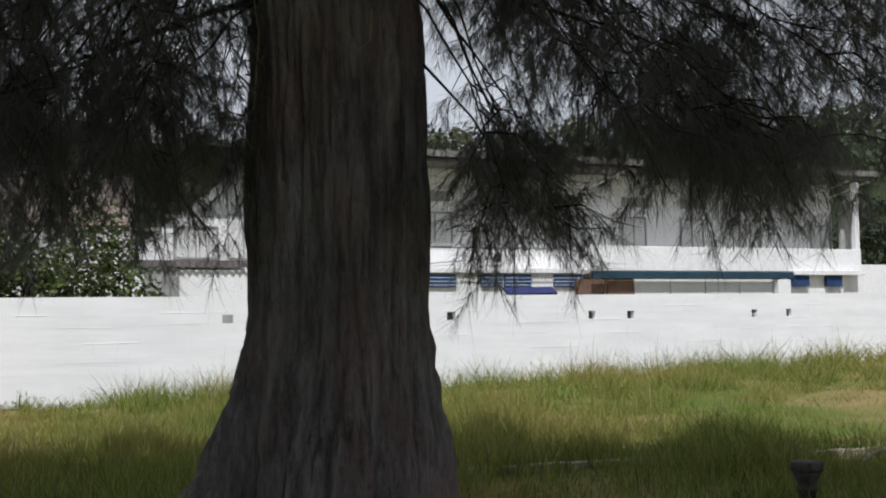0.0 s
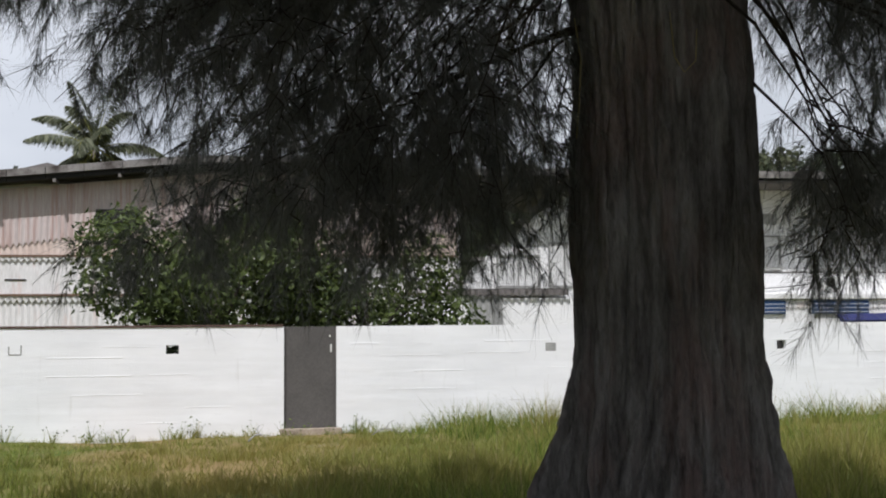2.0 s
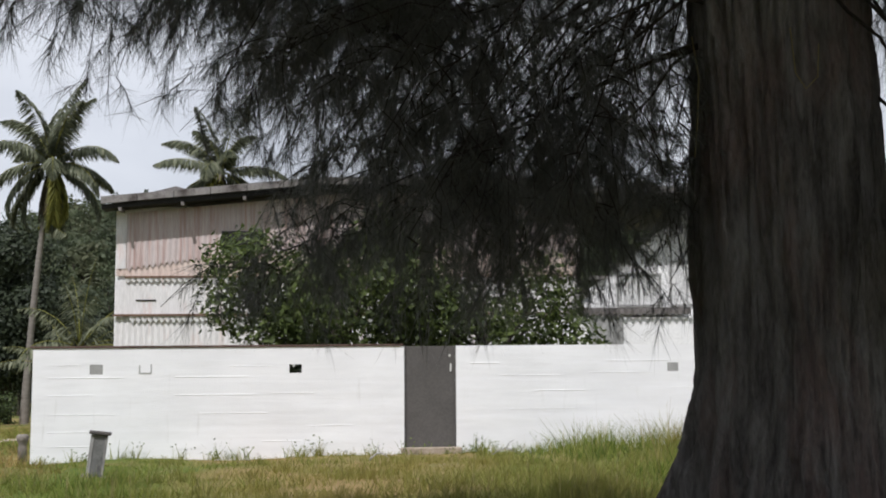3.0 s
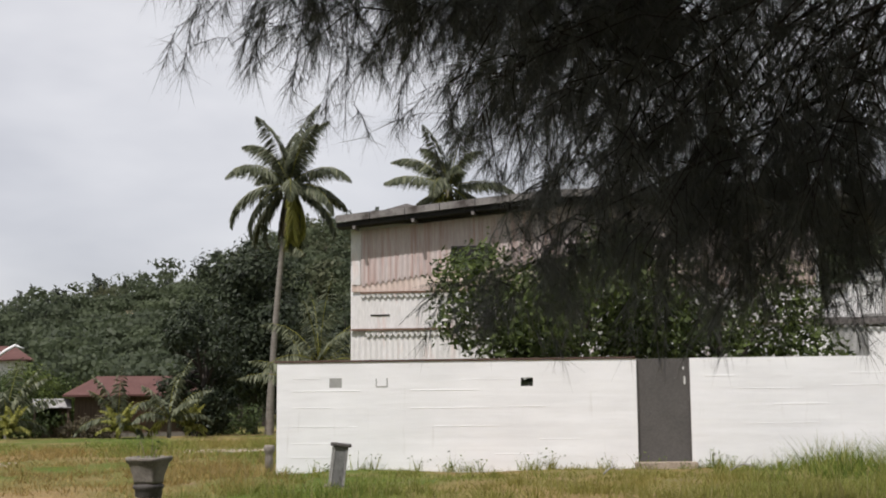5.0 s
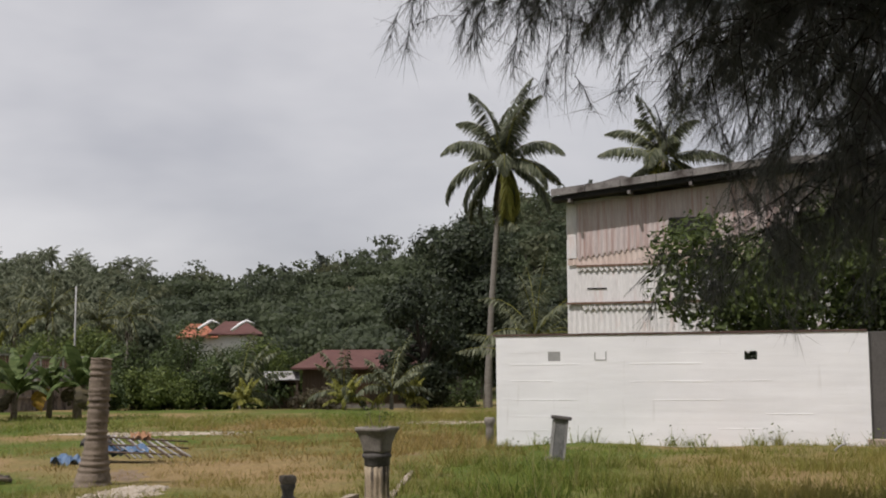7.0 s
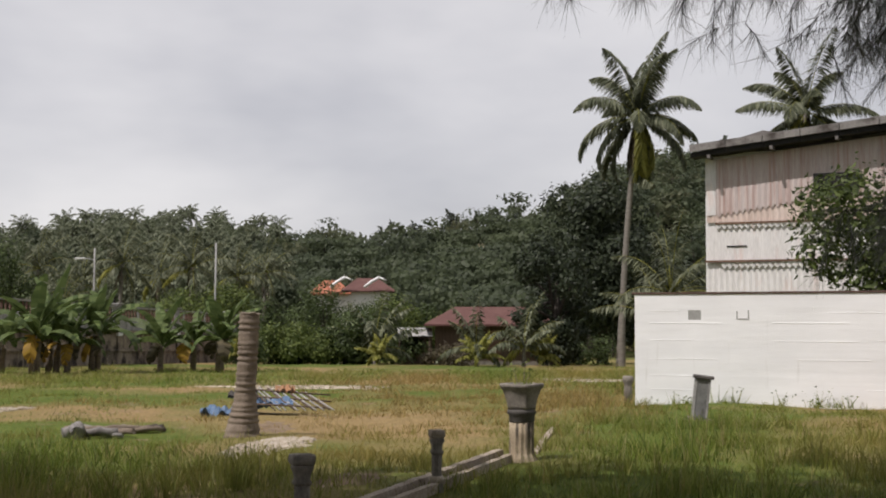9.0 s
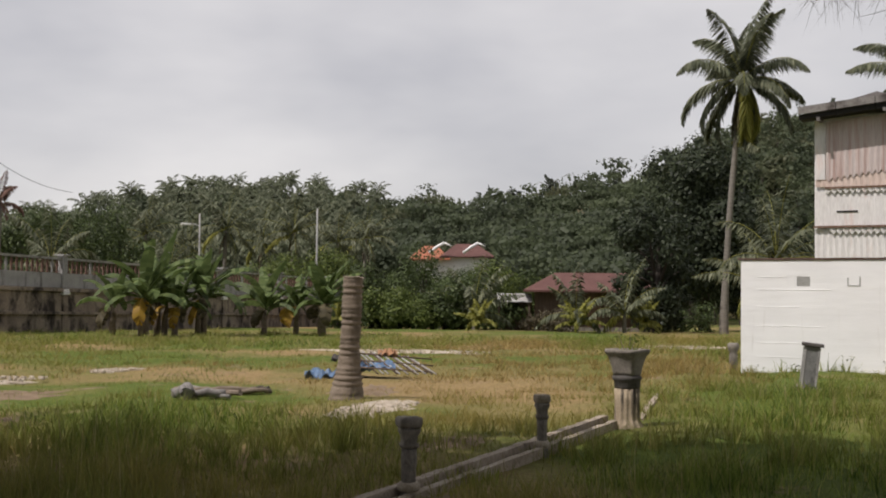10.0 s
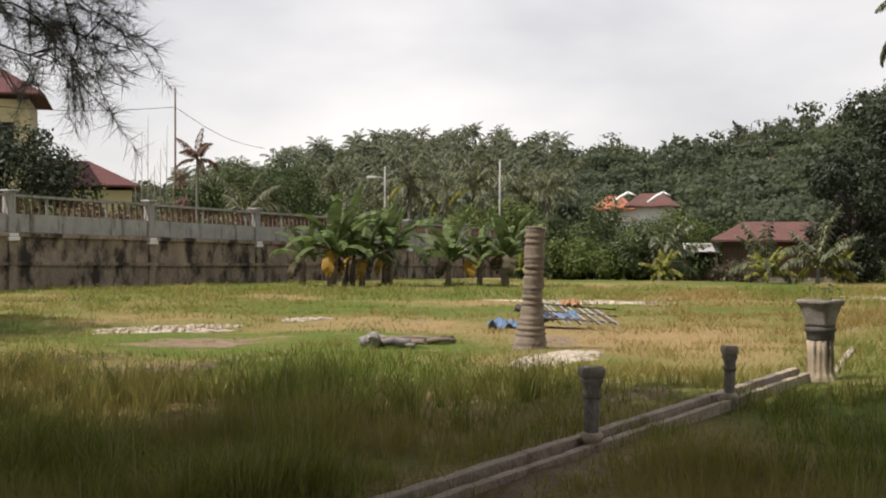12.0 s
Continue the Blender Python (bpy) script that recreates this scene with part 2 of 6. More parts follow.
M_RUST_SHEET = surface("faded_pink_sheet", (0.4, 0.32, 0.3), (0.6, 0.54, 0.52), 1.2, 14, 0.7, 0.15, 0.004, (5, 5, 0.25), (0.38, 0.23, 0.19), (0.47, 0.72), 2.0, (5.0, 5.0, 0.2))
M_WHITE_SHEET = surface("white_painted_sheet", (0.62, 0.6, 0.58), (0.76, 0.75, 0.74), 1.2, 14, 0.7, 0.15, 0.004, (2, 2, 0.3), (0.62, 0.47, 0.42), (0.55, 0.75), 1.3, (2, 2, 0.4))
M_ROOF_GREY = surface("weathered_roof_sheet", (0.10, 0.09, 0.085), (0.2, 0.185, 0.175), 2, 20, 0.7, 0.3, 0.01)
M_FASCIA = surface("weathered_fascia_board", (0.17, 0.16, 0.15), (0.3, 0.285, 0.27), 3, 30, 0.85, 0.3, 0.006, (1, 1, 1), (0.06, 0.05, 0.045), (0.46, 0.62), 1.5)
M_ROOF_RED = surface("rusty_red_roof", (0.085, 0.038, 0.033), (0.15, 0.075, 0.065), 1.5, 20, 0.75, 0.3, 0.01)
M_ROOF_MAROON = surface("maroon_roof_tile", (0.075, 0.03, 0.03), (0.13, 0.055, 0.052), 1.5, 20, 0.75, 0.3, 0.01)
M_ROOF_ORANGE = surface("orange_roof_tile", (0.3, 0.1, 0.06), (0.42, 0.17, 0.1), 1.5, 20, 0.75, 0.3, 0.01)
M_TIMBER = surface("weathered_timber", (0.07, 0.05, 0.038), (0.17, 0.125, 0.095), 2, 30, 0.85, 0.4, 0.008, (6, 6, 0.4))
M_CREAM = surface("cream_render", (0.5, 0.43, 0.26), (0.64, 0.56, 0.36), 1, 20)
# near-black that stands in for the shade in openings and below the eave
M_DARK = surface("near_black_shade", (0.012, 0.012, 0.012), (0.03, 0.028, 0.026), 1, 10)
M_BLUE = surface("blue_awning_cloth", (0.012, 0.03, 0.085), (0.03, 0.07, 0.16), 2, 40, 0.8, 0.2, 0.004)
M_TEAL = surface("teal_edge_board", (0.012, 0.035, 0.055), (0.03, 0.07, 0.1), 2, 30)
M_TARP_BLUE = surface("blue_plastic_sheet", (0.05, 0.10, 0.2), (0.15, 0.23, 0.34), 3, 30, 0.5, 0.3, 0.02)
M_TARP_ORANGE = surface("orange_cloth", (0.36, 0.19, 0.1), (0.5, 0.3, 0.18), 3, 30)
M_BROWN = surface("brown_board", (0.12, 0.07, 0.05), (0.22, 0.14, 0.1), 2, 20)
M_FENCE_LOW = surface("stained_retaining_wall", (0.15, 0.115, 0.095), (0.4, 0.33, 0.26), 1.6, 30, 0.92, 0.4, 0.012, (1, 1, 0.8), (0.045, 0.036, 0.033), (0.47, 0.6), 1.5, (1.0, 1.0, 0.55))
M_FENCE_PALE = surface("pale_precast_concrete", (0.26, 0.255, 0.25), (0.45, 0.44, 0.425), 2, 40, 0.9, 0.3, 0.008, (1, 1, 1), (0.1, 0.095, 0.09), (0.52, 0.7), 2.4, (1.5, 1.5, 0.3))
M_BALUSTER = surface("rust_stained_baluster", (0.075, 0.036, 0.026), (0.2, 0.125, 0.1), 2.5, 30, 0.9, 0.3, 0.008, (3, 3, 1))
M_PALMTRUNK = surface("coconut_trunk", (0.12, 0.11, 0.095), (0.25, 0.23, 0.2), 3, 40, 0.9, 0.4, 0.012, (1, 1, 3))
M_STUMP = surface("ringed_palm_stump", (0.12, 0.093, 0.07), (0.29, 0.235, 0.185), 4, 50, 0.92, 0.5, 0.012, (1, 1, 3), (0.06, 0.05, 0.04), (0.55, 0.72), 3.0)
M_METALPOST = surface("galvanised_pole", (0.26, 0.26, 0.255), (0.4, 0.4, 0.39), 4, 40, 0.55, 0.1, 0.003)
M_WIRE = surface("black_cable", (0.02, 0.02, 0.02), (0.04, 0.04, 0.04), 4, 40)
M_VIOLET = surface("violet_blue_cloth", (0.02, 0.024, 0.085), (0.04, 0.046, 0.14), 2, 30)
M_PINK = surface("salmon_sheet", (0.52, 0.4, 0.34), (0.68, 0.58, 0.52), 1.2, 14, 0.7, 0.15, 0.004, (3, 3, 0.3))
M_SHUTTER = surface("pale_shutter_paint", (0.6, 0.6, 0.59), (0.72, 0.72, 0.7), 3, 40)
M_WINFRAME = surface("dull_frame_paint", (0.3, 0.3, 0.29), (0.42, 0.42, 0.4), 3, 40)
M_PLASTIC = surface("off_white_plastic", (0.6, 0.6, 0.57), (0.7, 0.7, 0.67), 3, 40, 0.5, 0.05, 0.002)


# ---- building blocks ----
def part(name, bm, mat, parent=None, label=""):
    me = bpy.data.meshes.new(name)
    bm.to_mesh(me)
    bm.free()
    me.materials.append(mat)
    ob = new(name, me)
    if parent:
        ob.parent = parent
    if label:
        ob["label"] = label
    return ob


def soup(name, verts, faces, mat, parent=None, label=""):
    """A mesh from arrays: verts (n, 3), faces (m, k)."""
    verts, faces = np.asarray(verts, np.float32), np.asarray(faces, np.int32)
    me = bpy.data.meshes.new(name)
    k = faces.shape[1]
    me.vertices.add(len(verts))
    me.vertices.foreach_set("co", verts.ravel())
    me.loops.add(faces.size)
    me.loops.foreach_set("vertex_index", faces.ravel())
    me.polygons.add(len(faces))
    me.polygons.foreach_set("loop_start", np.arange(0, faces.size, k, dtype=np.int32))
    me.update(calc_edges=True)
    me.materials.append(mat)
    ob = new(name, me)
    if parent:
        ob.parent = parent
    if label:
        ob["label"] = label
    return ob


def thing(name, label, category, m=None, group="", kind=""):
    ob = new(name)
    if m is not None:
        ob.matrix_world = m
    return tagged(ob, label, category, group, kind)


def add_box(bm, x0, x1, y0, y1, z0, z1, bevel=0.0):
    m = Matrix.Translation(((x0 + x1) / 2, (y0 + y1) / 2, (z0 + z1) / 2)) @ Matrix.Diagonal((x1 - x0, y1 - y0, z1 - z0, 1))
    made = bmesh.ops.create_cube(bm, size=1, matrix=m)
    if bevel:
        edges = list({e for v in made["verts"] for e in v.link_edges})
        bmesh.ops.bevel(bm, geom=edges, offset=bevel, segments=2, affect="EDGES", profile=0.6)


def box(name, x0, x1, y0, y1, z0, z1, mat, parent=None, label="", bevel=0.0):
    bm = bmesh.new()
    add_box(bm, x0, x1, y0, y1, z0, z1, bevel)
    return part(name, bm, mat, parent, label)


def prism(bm, profile, x0, x1):
    """A profile in (y, z), drawn out along x."""
    a = [bm.verts.new((x0, y, z)) for y, z in profile]
    b = [bm.verts.new((x1, y, z)) for y, z in profile]
    n = len(profile)
    for i in range(n):
        bm.faces.new((a[i], a[(i + 1) % n], b[(i + 1) % n], b[i]))
    bm.faces.new(a[::-1])
    bm.faces.new(b)
    bmesh.ops.recalc_face_normals(bm, faces=bm.faces[:])


def lathe(bm, profile, sides=20, wob=None):
    """Rings of (radius, z) round the z axis, capped; wob(angle, z) scales the radius."""
    rings = []
    for r, z in profile:
        rings.append([bm.verts.new((r * (wob(a, z) if wob else 1) * math.cos(a), r * (wob(a, z) if wob else 1) * math.sin(a), z)) for a in (2 * math.pi * i / sides for i in range(sides))])
    for lo, hi in zip(rings, rings[1:]):
        for i in range(sides):
            f = bm.faces.new((lo[i], lo[(i + 1) % sides], hi[(i + 1) % sides], hi[i]))
            f.smooth = True
    bm.faces.new(rings[0][::-1])
    bm.faces.new(rings[-1])


def tube(bm, pts, radii, sides=7):
    """A tapered tube along points."""
    rings = []
    pts = [Vector(p) for p in pts]
    for i, p in enumerate(pts):
        d = (pts[min(i + 1, len(pts) - 1)] - pts[max(i - 1, 0)]).normalized()
        u = d.cross(Vector((0.3, 0.9, 0.2))).normalized()
        v = d.cross(u)
        rings.append([bm.verts.new(p + radii[i] * (math.cos(a) * u + math.sin(a) * v)) for a in (2 * math.pi * k / sides for k in range(sides))])
    for lo, hi in zip(rings, rings[1:]):
        for i in range(sides):
            f = bm.faces.new((lo[i], lo[(i + 1) % sides], hi[(i + 1) % sides], hi[i]))
            f.smooth = True
    bm.faces.new(rings[0][::-1])
    bm.faces.new(rings[-1])


def gz(x, y):
    """Height of the near ground: it falls a little towards the far end of the plot."""
    x, y = np.clip(x, -75, 30), np.clip(y, -12, 60)
    return 0.00088 * x - 0.00157 * y + 0.000377 * x * y


RIDGE = ((-180, 6), (-60, 20), (-30, 38), (-15, 40), (0, 39), (12, 38), (24, 37), (34, 36.5), (38, 36), (42, 30.5), (45.7, 25.5), (48.7, 23), (52, 20.3), (57, 18), (61, 20), (65.5, 21.4), (68, 19), (71, 15.5), (75, 11), (80, 8), (90, 8), (180, 6))


def hill(x, y):
    """Wooded hills behind the plot, by direction and distance."""
    az = np.degrees(np.arctan2(-x, y))
    r = np.hypot(x, y)
    top = np.interp(az, [a for a, _ in RIDGE], [h for _, h in RIDGE]) - 3.0
    k = np.clip((r - 105) / 140, 0, 1)
    return gz(x, y) + np.maximum(top, 1) * k * k * (3 - 2 * k) * np.where(r > 320, np.clip(1.6 - r / 530, 0.25, 1), 1)


def at(az, d):
    """Plan position at a direction (degrees left of +y) and a distance from the origin."""
    return -math.sin(radians(az)) * d, math.cos(radians(az)) * d


# ---- ground, one sheet to the horizon ----
def build_ground():
    r = np.concatenate([np.linspace(0.3, 30, 70), np.linspace(31, 110, 60), np.geomspace(113, 3500, 60)])
    a = np.radians(np.arange(0, 360, 1.5))
    R, A = np.meshgrid(r, a, indexing="ij")
    X, Y = -np.sin(A) * R, np.cos(A) * R
    Z = hill(X, Y)
    Z = Z + np.where(R < 60, 0.05 * np.sin(X * 1.3 + 0.7 * Y) * np.sin(Y * 1.1 - 0.4 * X), 0)
    V = np.stack([X, Y, Z], -1).reshape(-1, 3)
    V = np.concatenate([V, [[0, 0, 0]]])
    nr, na = R.shape
    i, j = np.meshgrid(np.arange(nr - 1), np.arange(na), indexing="ij")
    c0 = len(V) - 1
    q = np.stack([i * na + j, i * na + (j + 1) % na, (i + 1) * na + (j + 1) % na, (i + 1) * na + j], -1).reshape(-1, 4)[:, ::-1]
    j0 = np.arange(0, na, 2)
    q = np.concatenate([q, np.stack([np.full(len(j0), c0), (j0 + 2) % na, j0 + 1, j0], -1)[:, ::-1]])
    ob = soup("ground", V, q, M_GROUND)
    ob.data.polygons.foreach_set("use_smooth", np.ones(len(q), bool))
    tagged(ob, "uneven grassy ground with dry patches and bare earth", "ground", kind="structure")


build_ground()

# ---- boundary wall ----
# Wall frame: u along the wall to the right, v away from the camera, w up.
WALL = pose(-15.75, 18.5, 0, 0, 0, 31.0)
WALL_LEN, WALL_THICK = 62.0, 0.15


def wall_s(az):
    """Distance along the wall at a direction from the origin."""
    ox, oy, dx, dy = -15.75, 18.5, math.cos(radians(31)), math.sin(radians(31))
    tx, ty = at(az, 1)
    return (ox * ty - oy * tx) / (dy * tx - dx * ty)


def wall_top(s):
    return 2.03 + 0.0045 * s


def wall_base(s):
    p = WALL @ Vector((s, 0, 0))
    return float(gz(p.x, p.y))


DOOR0, DOOR1 = wall_s(23.22), wall_s(20.72)
# holes: direction, height below the wall's top, width, height, patched with mortar or open
HOLES = ((37.62, 0.32, 0.25, 0.19, True), (28.42, 0.35, 0.25, 0.17, False), (10.4, 0.39, 0.24, 0.18, True), (-0.35, 0.4, 0.24, 0.19, False),
         (-7.15, 0.42, 0.22, 0.2, False), (-9.0, 0.43, 0.24, 0.2, False), (-14.75, 0.44, 0.22, 0.21, False), (-16.3, 0.44, 0.2, 0.21, False))


def build_wall():
    cuts = sorted([(DOOR0, DOOR1, -9.0, 9.0)] + [(wall_s(a) - w / 2, wall_s(a) + w / 2, wall_top(wall_s(a)) - d - h, wall_top(wall_s(a)) - d) for a, d, w, h, _ in HOLES])
    bm = bmesh.new()
    rng = random.Random(3)

    def panel(s0, s1, lo, hi):
        """A stretch of wall in courses with slightly recessed joints."""
        if s1 - s0 < 1e-4:
            return
        steps = max(1, round((s1 - s0) / 0.6))
        for k in range(steps):
            a, b = s0 + (s1 - s0) * k / steps, s0 + (s1 - s0) * (k + 1) / steps
            add_prism(a, b, lo, hi)

    def add_prism(a, b, lo, hi):
        v = [bm.verts.new((s, y, (wall_base(s) - 0.4 if lo is None else lo) if low else (wall_top(s) if hi is None else hi))) for low in (True, False) for s, y in ((a, 0), (b, 0), (b, WALL_THICK), (a, WALL_THICK))]
        for q in ((0, 1, 5, 4), (1, 2, 6, 5), (2, 3, 7, 6), (3, 0, 4, 7), (4, 5, 6, 7), (3, 2, 1, 0)):
            bm.faces.new([v[i] for i in q])

    s = 0.0
    for c0, c1, z0, z1 in cuts:
        panel(s, c0, None, None)
        if z0 > -5:
            panel(c0, c1, None, z0)
            panel(c0, c1, z1, None)
        s = c1
    panel(s, WALL_LEN, None, None)
    wall = part("boundary_wall", bm, M_WHITE)
    wall.matrix_world = WALL
    tagged(wall, "long white limewashed block boundary wall with vent holes", "wall", kind="structure")
    # ledges left by the shuttering: long low ridges on the face
    for level in (0.33, 0.62, 0.93, 1.27, 1.6, 1.88):
        s = 0.3
        while s < 46:
            ln = rng.uniform(0.25, 1.6)
            if not (s < DOOR1 + 0.1 and s + ln > DOOR0 - 0.1):
                z = wall_top(s) - level + rng.uniform(-0.05, 0.05)
                b2 = bmesh.new()
                h = rng.uniform(0.004, 0.016)
                prism(b2, ((-0.005, z), (-0.0015, z + h), (0.0, z + h), (0.0, z - h), (-0.0045, z - h * 0.6)), s, s + ln)
                part("course_ridge", b2, M_WHITE, wall)
            s += ln + rng.uniform(0.3, 4.5)
    for a, d, w, h, patched in HOLES:
        s = wall_s(a)
        z1 = wall_top(s) - d
        if patched:
            b2 = bmesh.new()
            add_box(b2, s - w / 2 - 0.01, s + w / 2 + 0.01, 0.004, 0.1, z1 - h - 0.01, z1 + 0.01, 0.01)
            for v in b2.verts:
                v.co.x += 0.012 * noise.noise(v.co * 7)
                v.co.z += 0.012 * noise.noise(v.co * 9)
            part("mortar_patch", b2, M_PATCH, wall, "rough grey mortar filling an old vent")
        elif a < 20:
            # shade inside the hole, put in as a dark plate at its back
            box("vent_shade_plate", s - w / 2 - 0.03, s + w / 2 + 0.03, WALL_THICK + 0.004, WALL_THICK + 0.03, z1 - h - 0.03, z1 + 0.03, M_STEELDOOR, wall, "added dark grey plate standing in for the shade in the vent hole")
    # coping along the left stretch
    b3 = bmesh.new()
    s = -0.06
    while s < DOOR0 - 0.02:
        e = min(s + 0.9, DOOR0 - 0.02)
        z = wall_top(s)
        add_box(b3, s, e, -0.02, WALL_THICK + 0.02, z + 0.004, z + 0.045, 0.008)
        s = e + 0.004
    part("coping", b3, M_COPING, wall, "thin dark brown stained coping strip")
    sc = (wall_s(37.62) + wall_s(28.42)) / 2 - 1.0
    b4 = bmesh.new()
    z = wall_top(sc) - 0.34
    for x0, x1, z0, z1 in ((-0.12, -0.1, -0.16, 0.0), (-0.1, 0.1, -0.16, -0.145), (0.1, 0.12, -0.16, 0.02)):
        add_box(b4, sc + x0, sc + x1, -0.008, 0.004, z + z0, z + z1)
    part("filled_vent_outline", b4, M_PATCH, wall)

    door = thing("wall_door", "closed plain grey sheet-metal door in the white wall", "door", WALL)
    top, base = wall_top(DOOR0), wall_base(DOOR0) + 0.14
    box("door_leaf", DOOR0 + 0.03, DOOR1 - 0.03, 0.05, 0.09, base, top, M_STEELDOOR, door, bevel=0.004)
    box("door_frame", DOOR0 + 0.002, DOOR0 + 0.03, 0.02, 0.12, base, top, M_STEELDOOR, door)
    box("door_frame", DOOR1 - 0.03, DOOR1 - 0.002, 0.02, 0.12, base, top, M_STEELDOOR, door)
    box("bolt", DOOR1 - 0.12, DOOR1 - 0.09, 0.035, 0.05, top - 0.52, top - 0.36, M_PLASTIC, door, "pale worn bolt plate")
    box("bolt", DOOR1 - 0.14, DOOR1 - 0.11, 0.035, 0.05, top - 0.22, top - 0.17, M_PLASTIC, door)
    sill = box("door_sill", DOOR0 - 0.08, DOOR1 + 0.08, -0.18, 0.14, base - 0.5, base - 0.003, M_KERB, None, bevel=0.02)
    sill.matrix_world = WALL
    tagged(sill, "buff cement threshold step below the grey door", "step", kind="structure")


build_wall()


# ---- leaves and trees ----
def blades(points, dirs, widths, rng, curl=0.0):
    """Thin single-triangle blades from points along dirs (with length)."""
    n = len(points)
    side = np.cross(dirs, rng.normal(size=(n, 3)))
    side /= np.linalg.norm(side, axis=1, keepdims=True) + 1e-9
    w = (widths if np.ndim(widths) else np.full(n, widths))[:, None]
    v = np.empty((n, 3, 3))
    v[:, 0], v[:, 1], v[:, 2] = points - side * w / 2, points + side * w / 2, points + dirs
    return v.reshape(-1, 3), np.arange(n * 3).reshape(n, 3)


def leaf_quads(points, size, rng, aspect=0.45, droop=0.3, out=None, loose=0.7):
    """Folded diamond leaves at points; out: the way out of the crown, to which the leaves turn their faces."""
    n = len(points)
    if out is None:
        d = rng.normal(size=(n, 3))
        d[:, 2] = d[:, 2] * 0.6 - droop
        s = np.cross(d, rng.normal(size=(n, 3)))
    else:
        nrm = out + rng.normal(scale=loose, size=(n, 3)) + np.array([0, 0, 0.25])
        d = rng.normal(size=(n, 3)) + np.array([0, 0, -droop])
        s = np.cross(d, nrm)
        d = np.cross(nrm, s)
    d /= np.linalg.norm(d, axis=1, keepdims=True) + 1e-9
    s /= np.linalg.norm(s, axis=1, keepdims=True) + 1e-9
    L = size * rng.uniform(0.6, 1.3, (n, 1))
    v = np.empty((n, 4, 3))
    up = np.cross(d, s) * L * 0.1
    v[:, 0], v[:, 2] = points, points + d * L
    v[:, 1], v[:, 3] = points + d * L * 0.45 + s * L * aspect * 0.5 + up, points + d * L * 0.45 - s * L * aspect * 0.5 + up
    return v.reshape(-1, 3), np.arange(n * 4).reshape(n, 4)


def crown_points(n, lobes, rng, shell=0.55):
    """Points spread over uneven lobes, (x, y, z, rx, ry, rz) rows, and the way out of the lobe at each."""
    lobes = np.asarray(lobes, float)
    vol = lobes[:, 3] * lobes[:, 4] + lobes[:, 4] * lobes[:, 5]
    k = rng.choice(len(lobes), n, p=vol / vol.sum())
    d = rng.normal(size=(n, 3))
    d /= np.linalg.norm(d, axis=1, keepdims=True)
    r = shell + (1 - shell) * rng.random((n, 1)) ** 0.7
    r *= 1 + 0.12 * rng.normal(size=(n, 1))
    return lobes[k, :3] + d * r * lobes[k, 3:], d


def random_lobes(n, c, rad, size, rng):
    """Lobes filling an ellipsoid about c."""
    d = rng.normal(size=(n, 3))
    d /= np.linalg.norm(d, axis=1, keepdims=True)
    p = np.asarray(c) + d * np.asarray(rad) * rng.uniform(0.35, 0.95, (n, 1))
    s = size * rng.uniform(0.7, 1.3, (n, 1)) * np.array([[1, 1, 0.8]])
    return np.concatenate([p, s], 1)


def broadleaf(name, label, category, base, height, rad, n, leafsize, mat, seed, low=0.25, lobes=22, lobe=0.34, trunk=0.16, group="", aspect=0.45):
    """A leafy tree: trunk, limbs and an uneven crown with gaps."""
    rng = np.random.default_rng(seed)
    t = thing(name, label, category, pose(*base), group)
    c = (0, 0, height * (low + 1) / 2)
    rr = (rad, rad * 0.95, height * (1 - low) / 2)
    lb = random_lobes(lobes, c, rr, rad * lobe, rng)
    bm = bmesh.new()
    top = height * 0.72
    tube(bm, [(0, 0, -0.3), (0.03, 0, height * 0.2), (0.1, 0.05, height * 0.45), (0.05, 0.1, top)], [trunk * 1.3, trunk, trunk * 0.75, trunk * 0.25], 9)
    for k in range(min(lobes, 12)):
        e = Vector(lb[k, :3])
        s = Vector((0.05, 0.03, height * (0.25 + 0.3 * rng.random())))
        tube(bm, [s, s.lerp(e, 0.5) + Vector((0, 0, 0.08 * height * rng.random())), e], [trunk * 0.45, trunk * 0.28, trunk * 0.08], 6)
    part("trunk", bm, M_TWIG, t)
    p, d = crown_points(n, lb, rng)
    v, f = leaf_quads(p, leafsize, rng, aspect, 0.3, d, 0.55)
    soup("crown", v, f, mat, t)
    return t


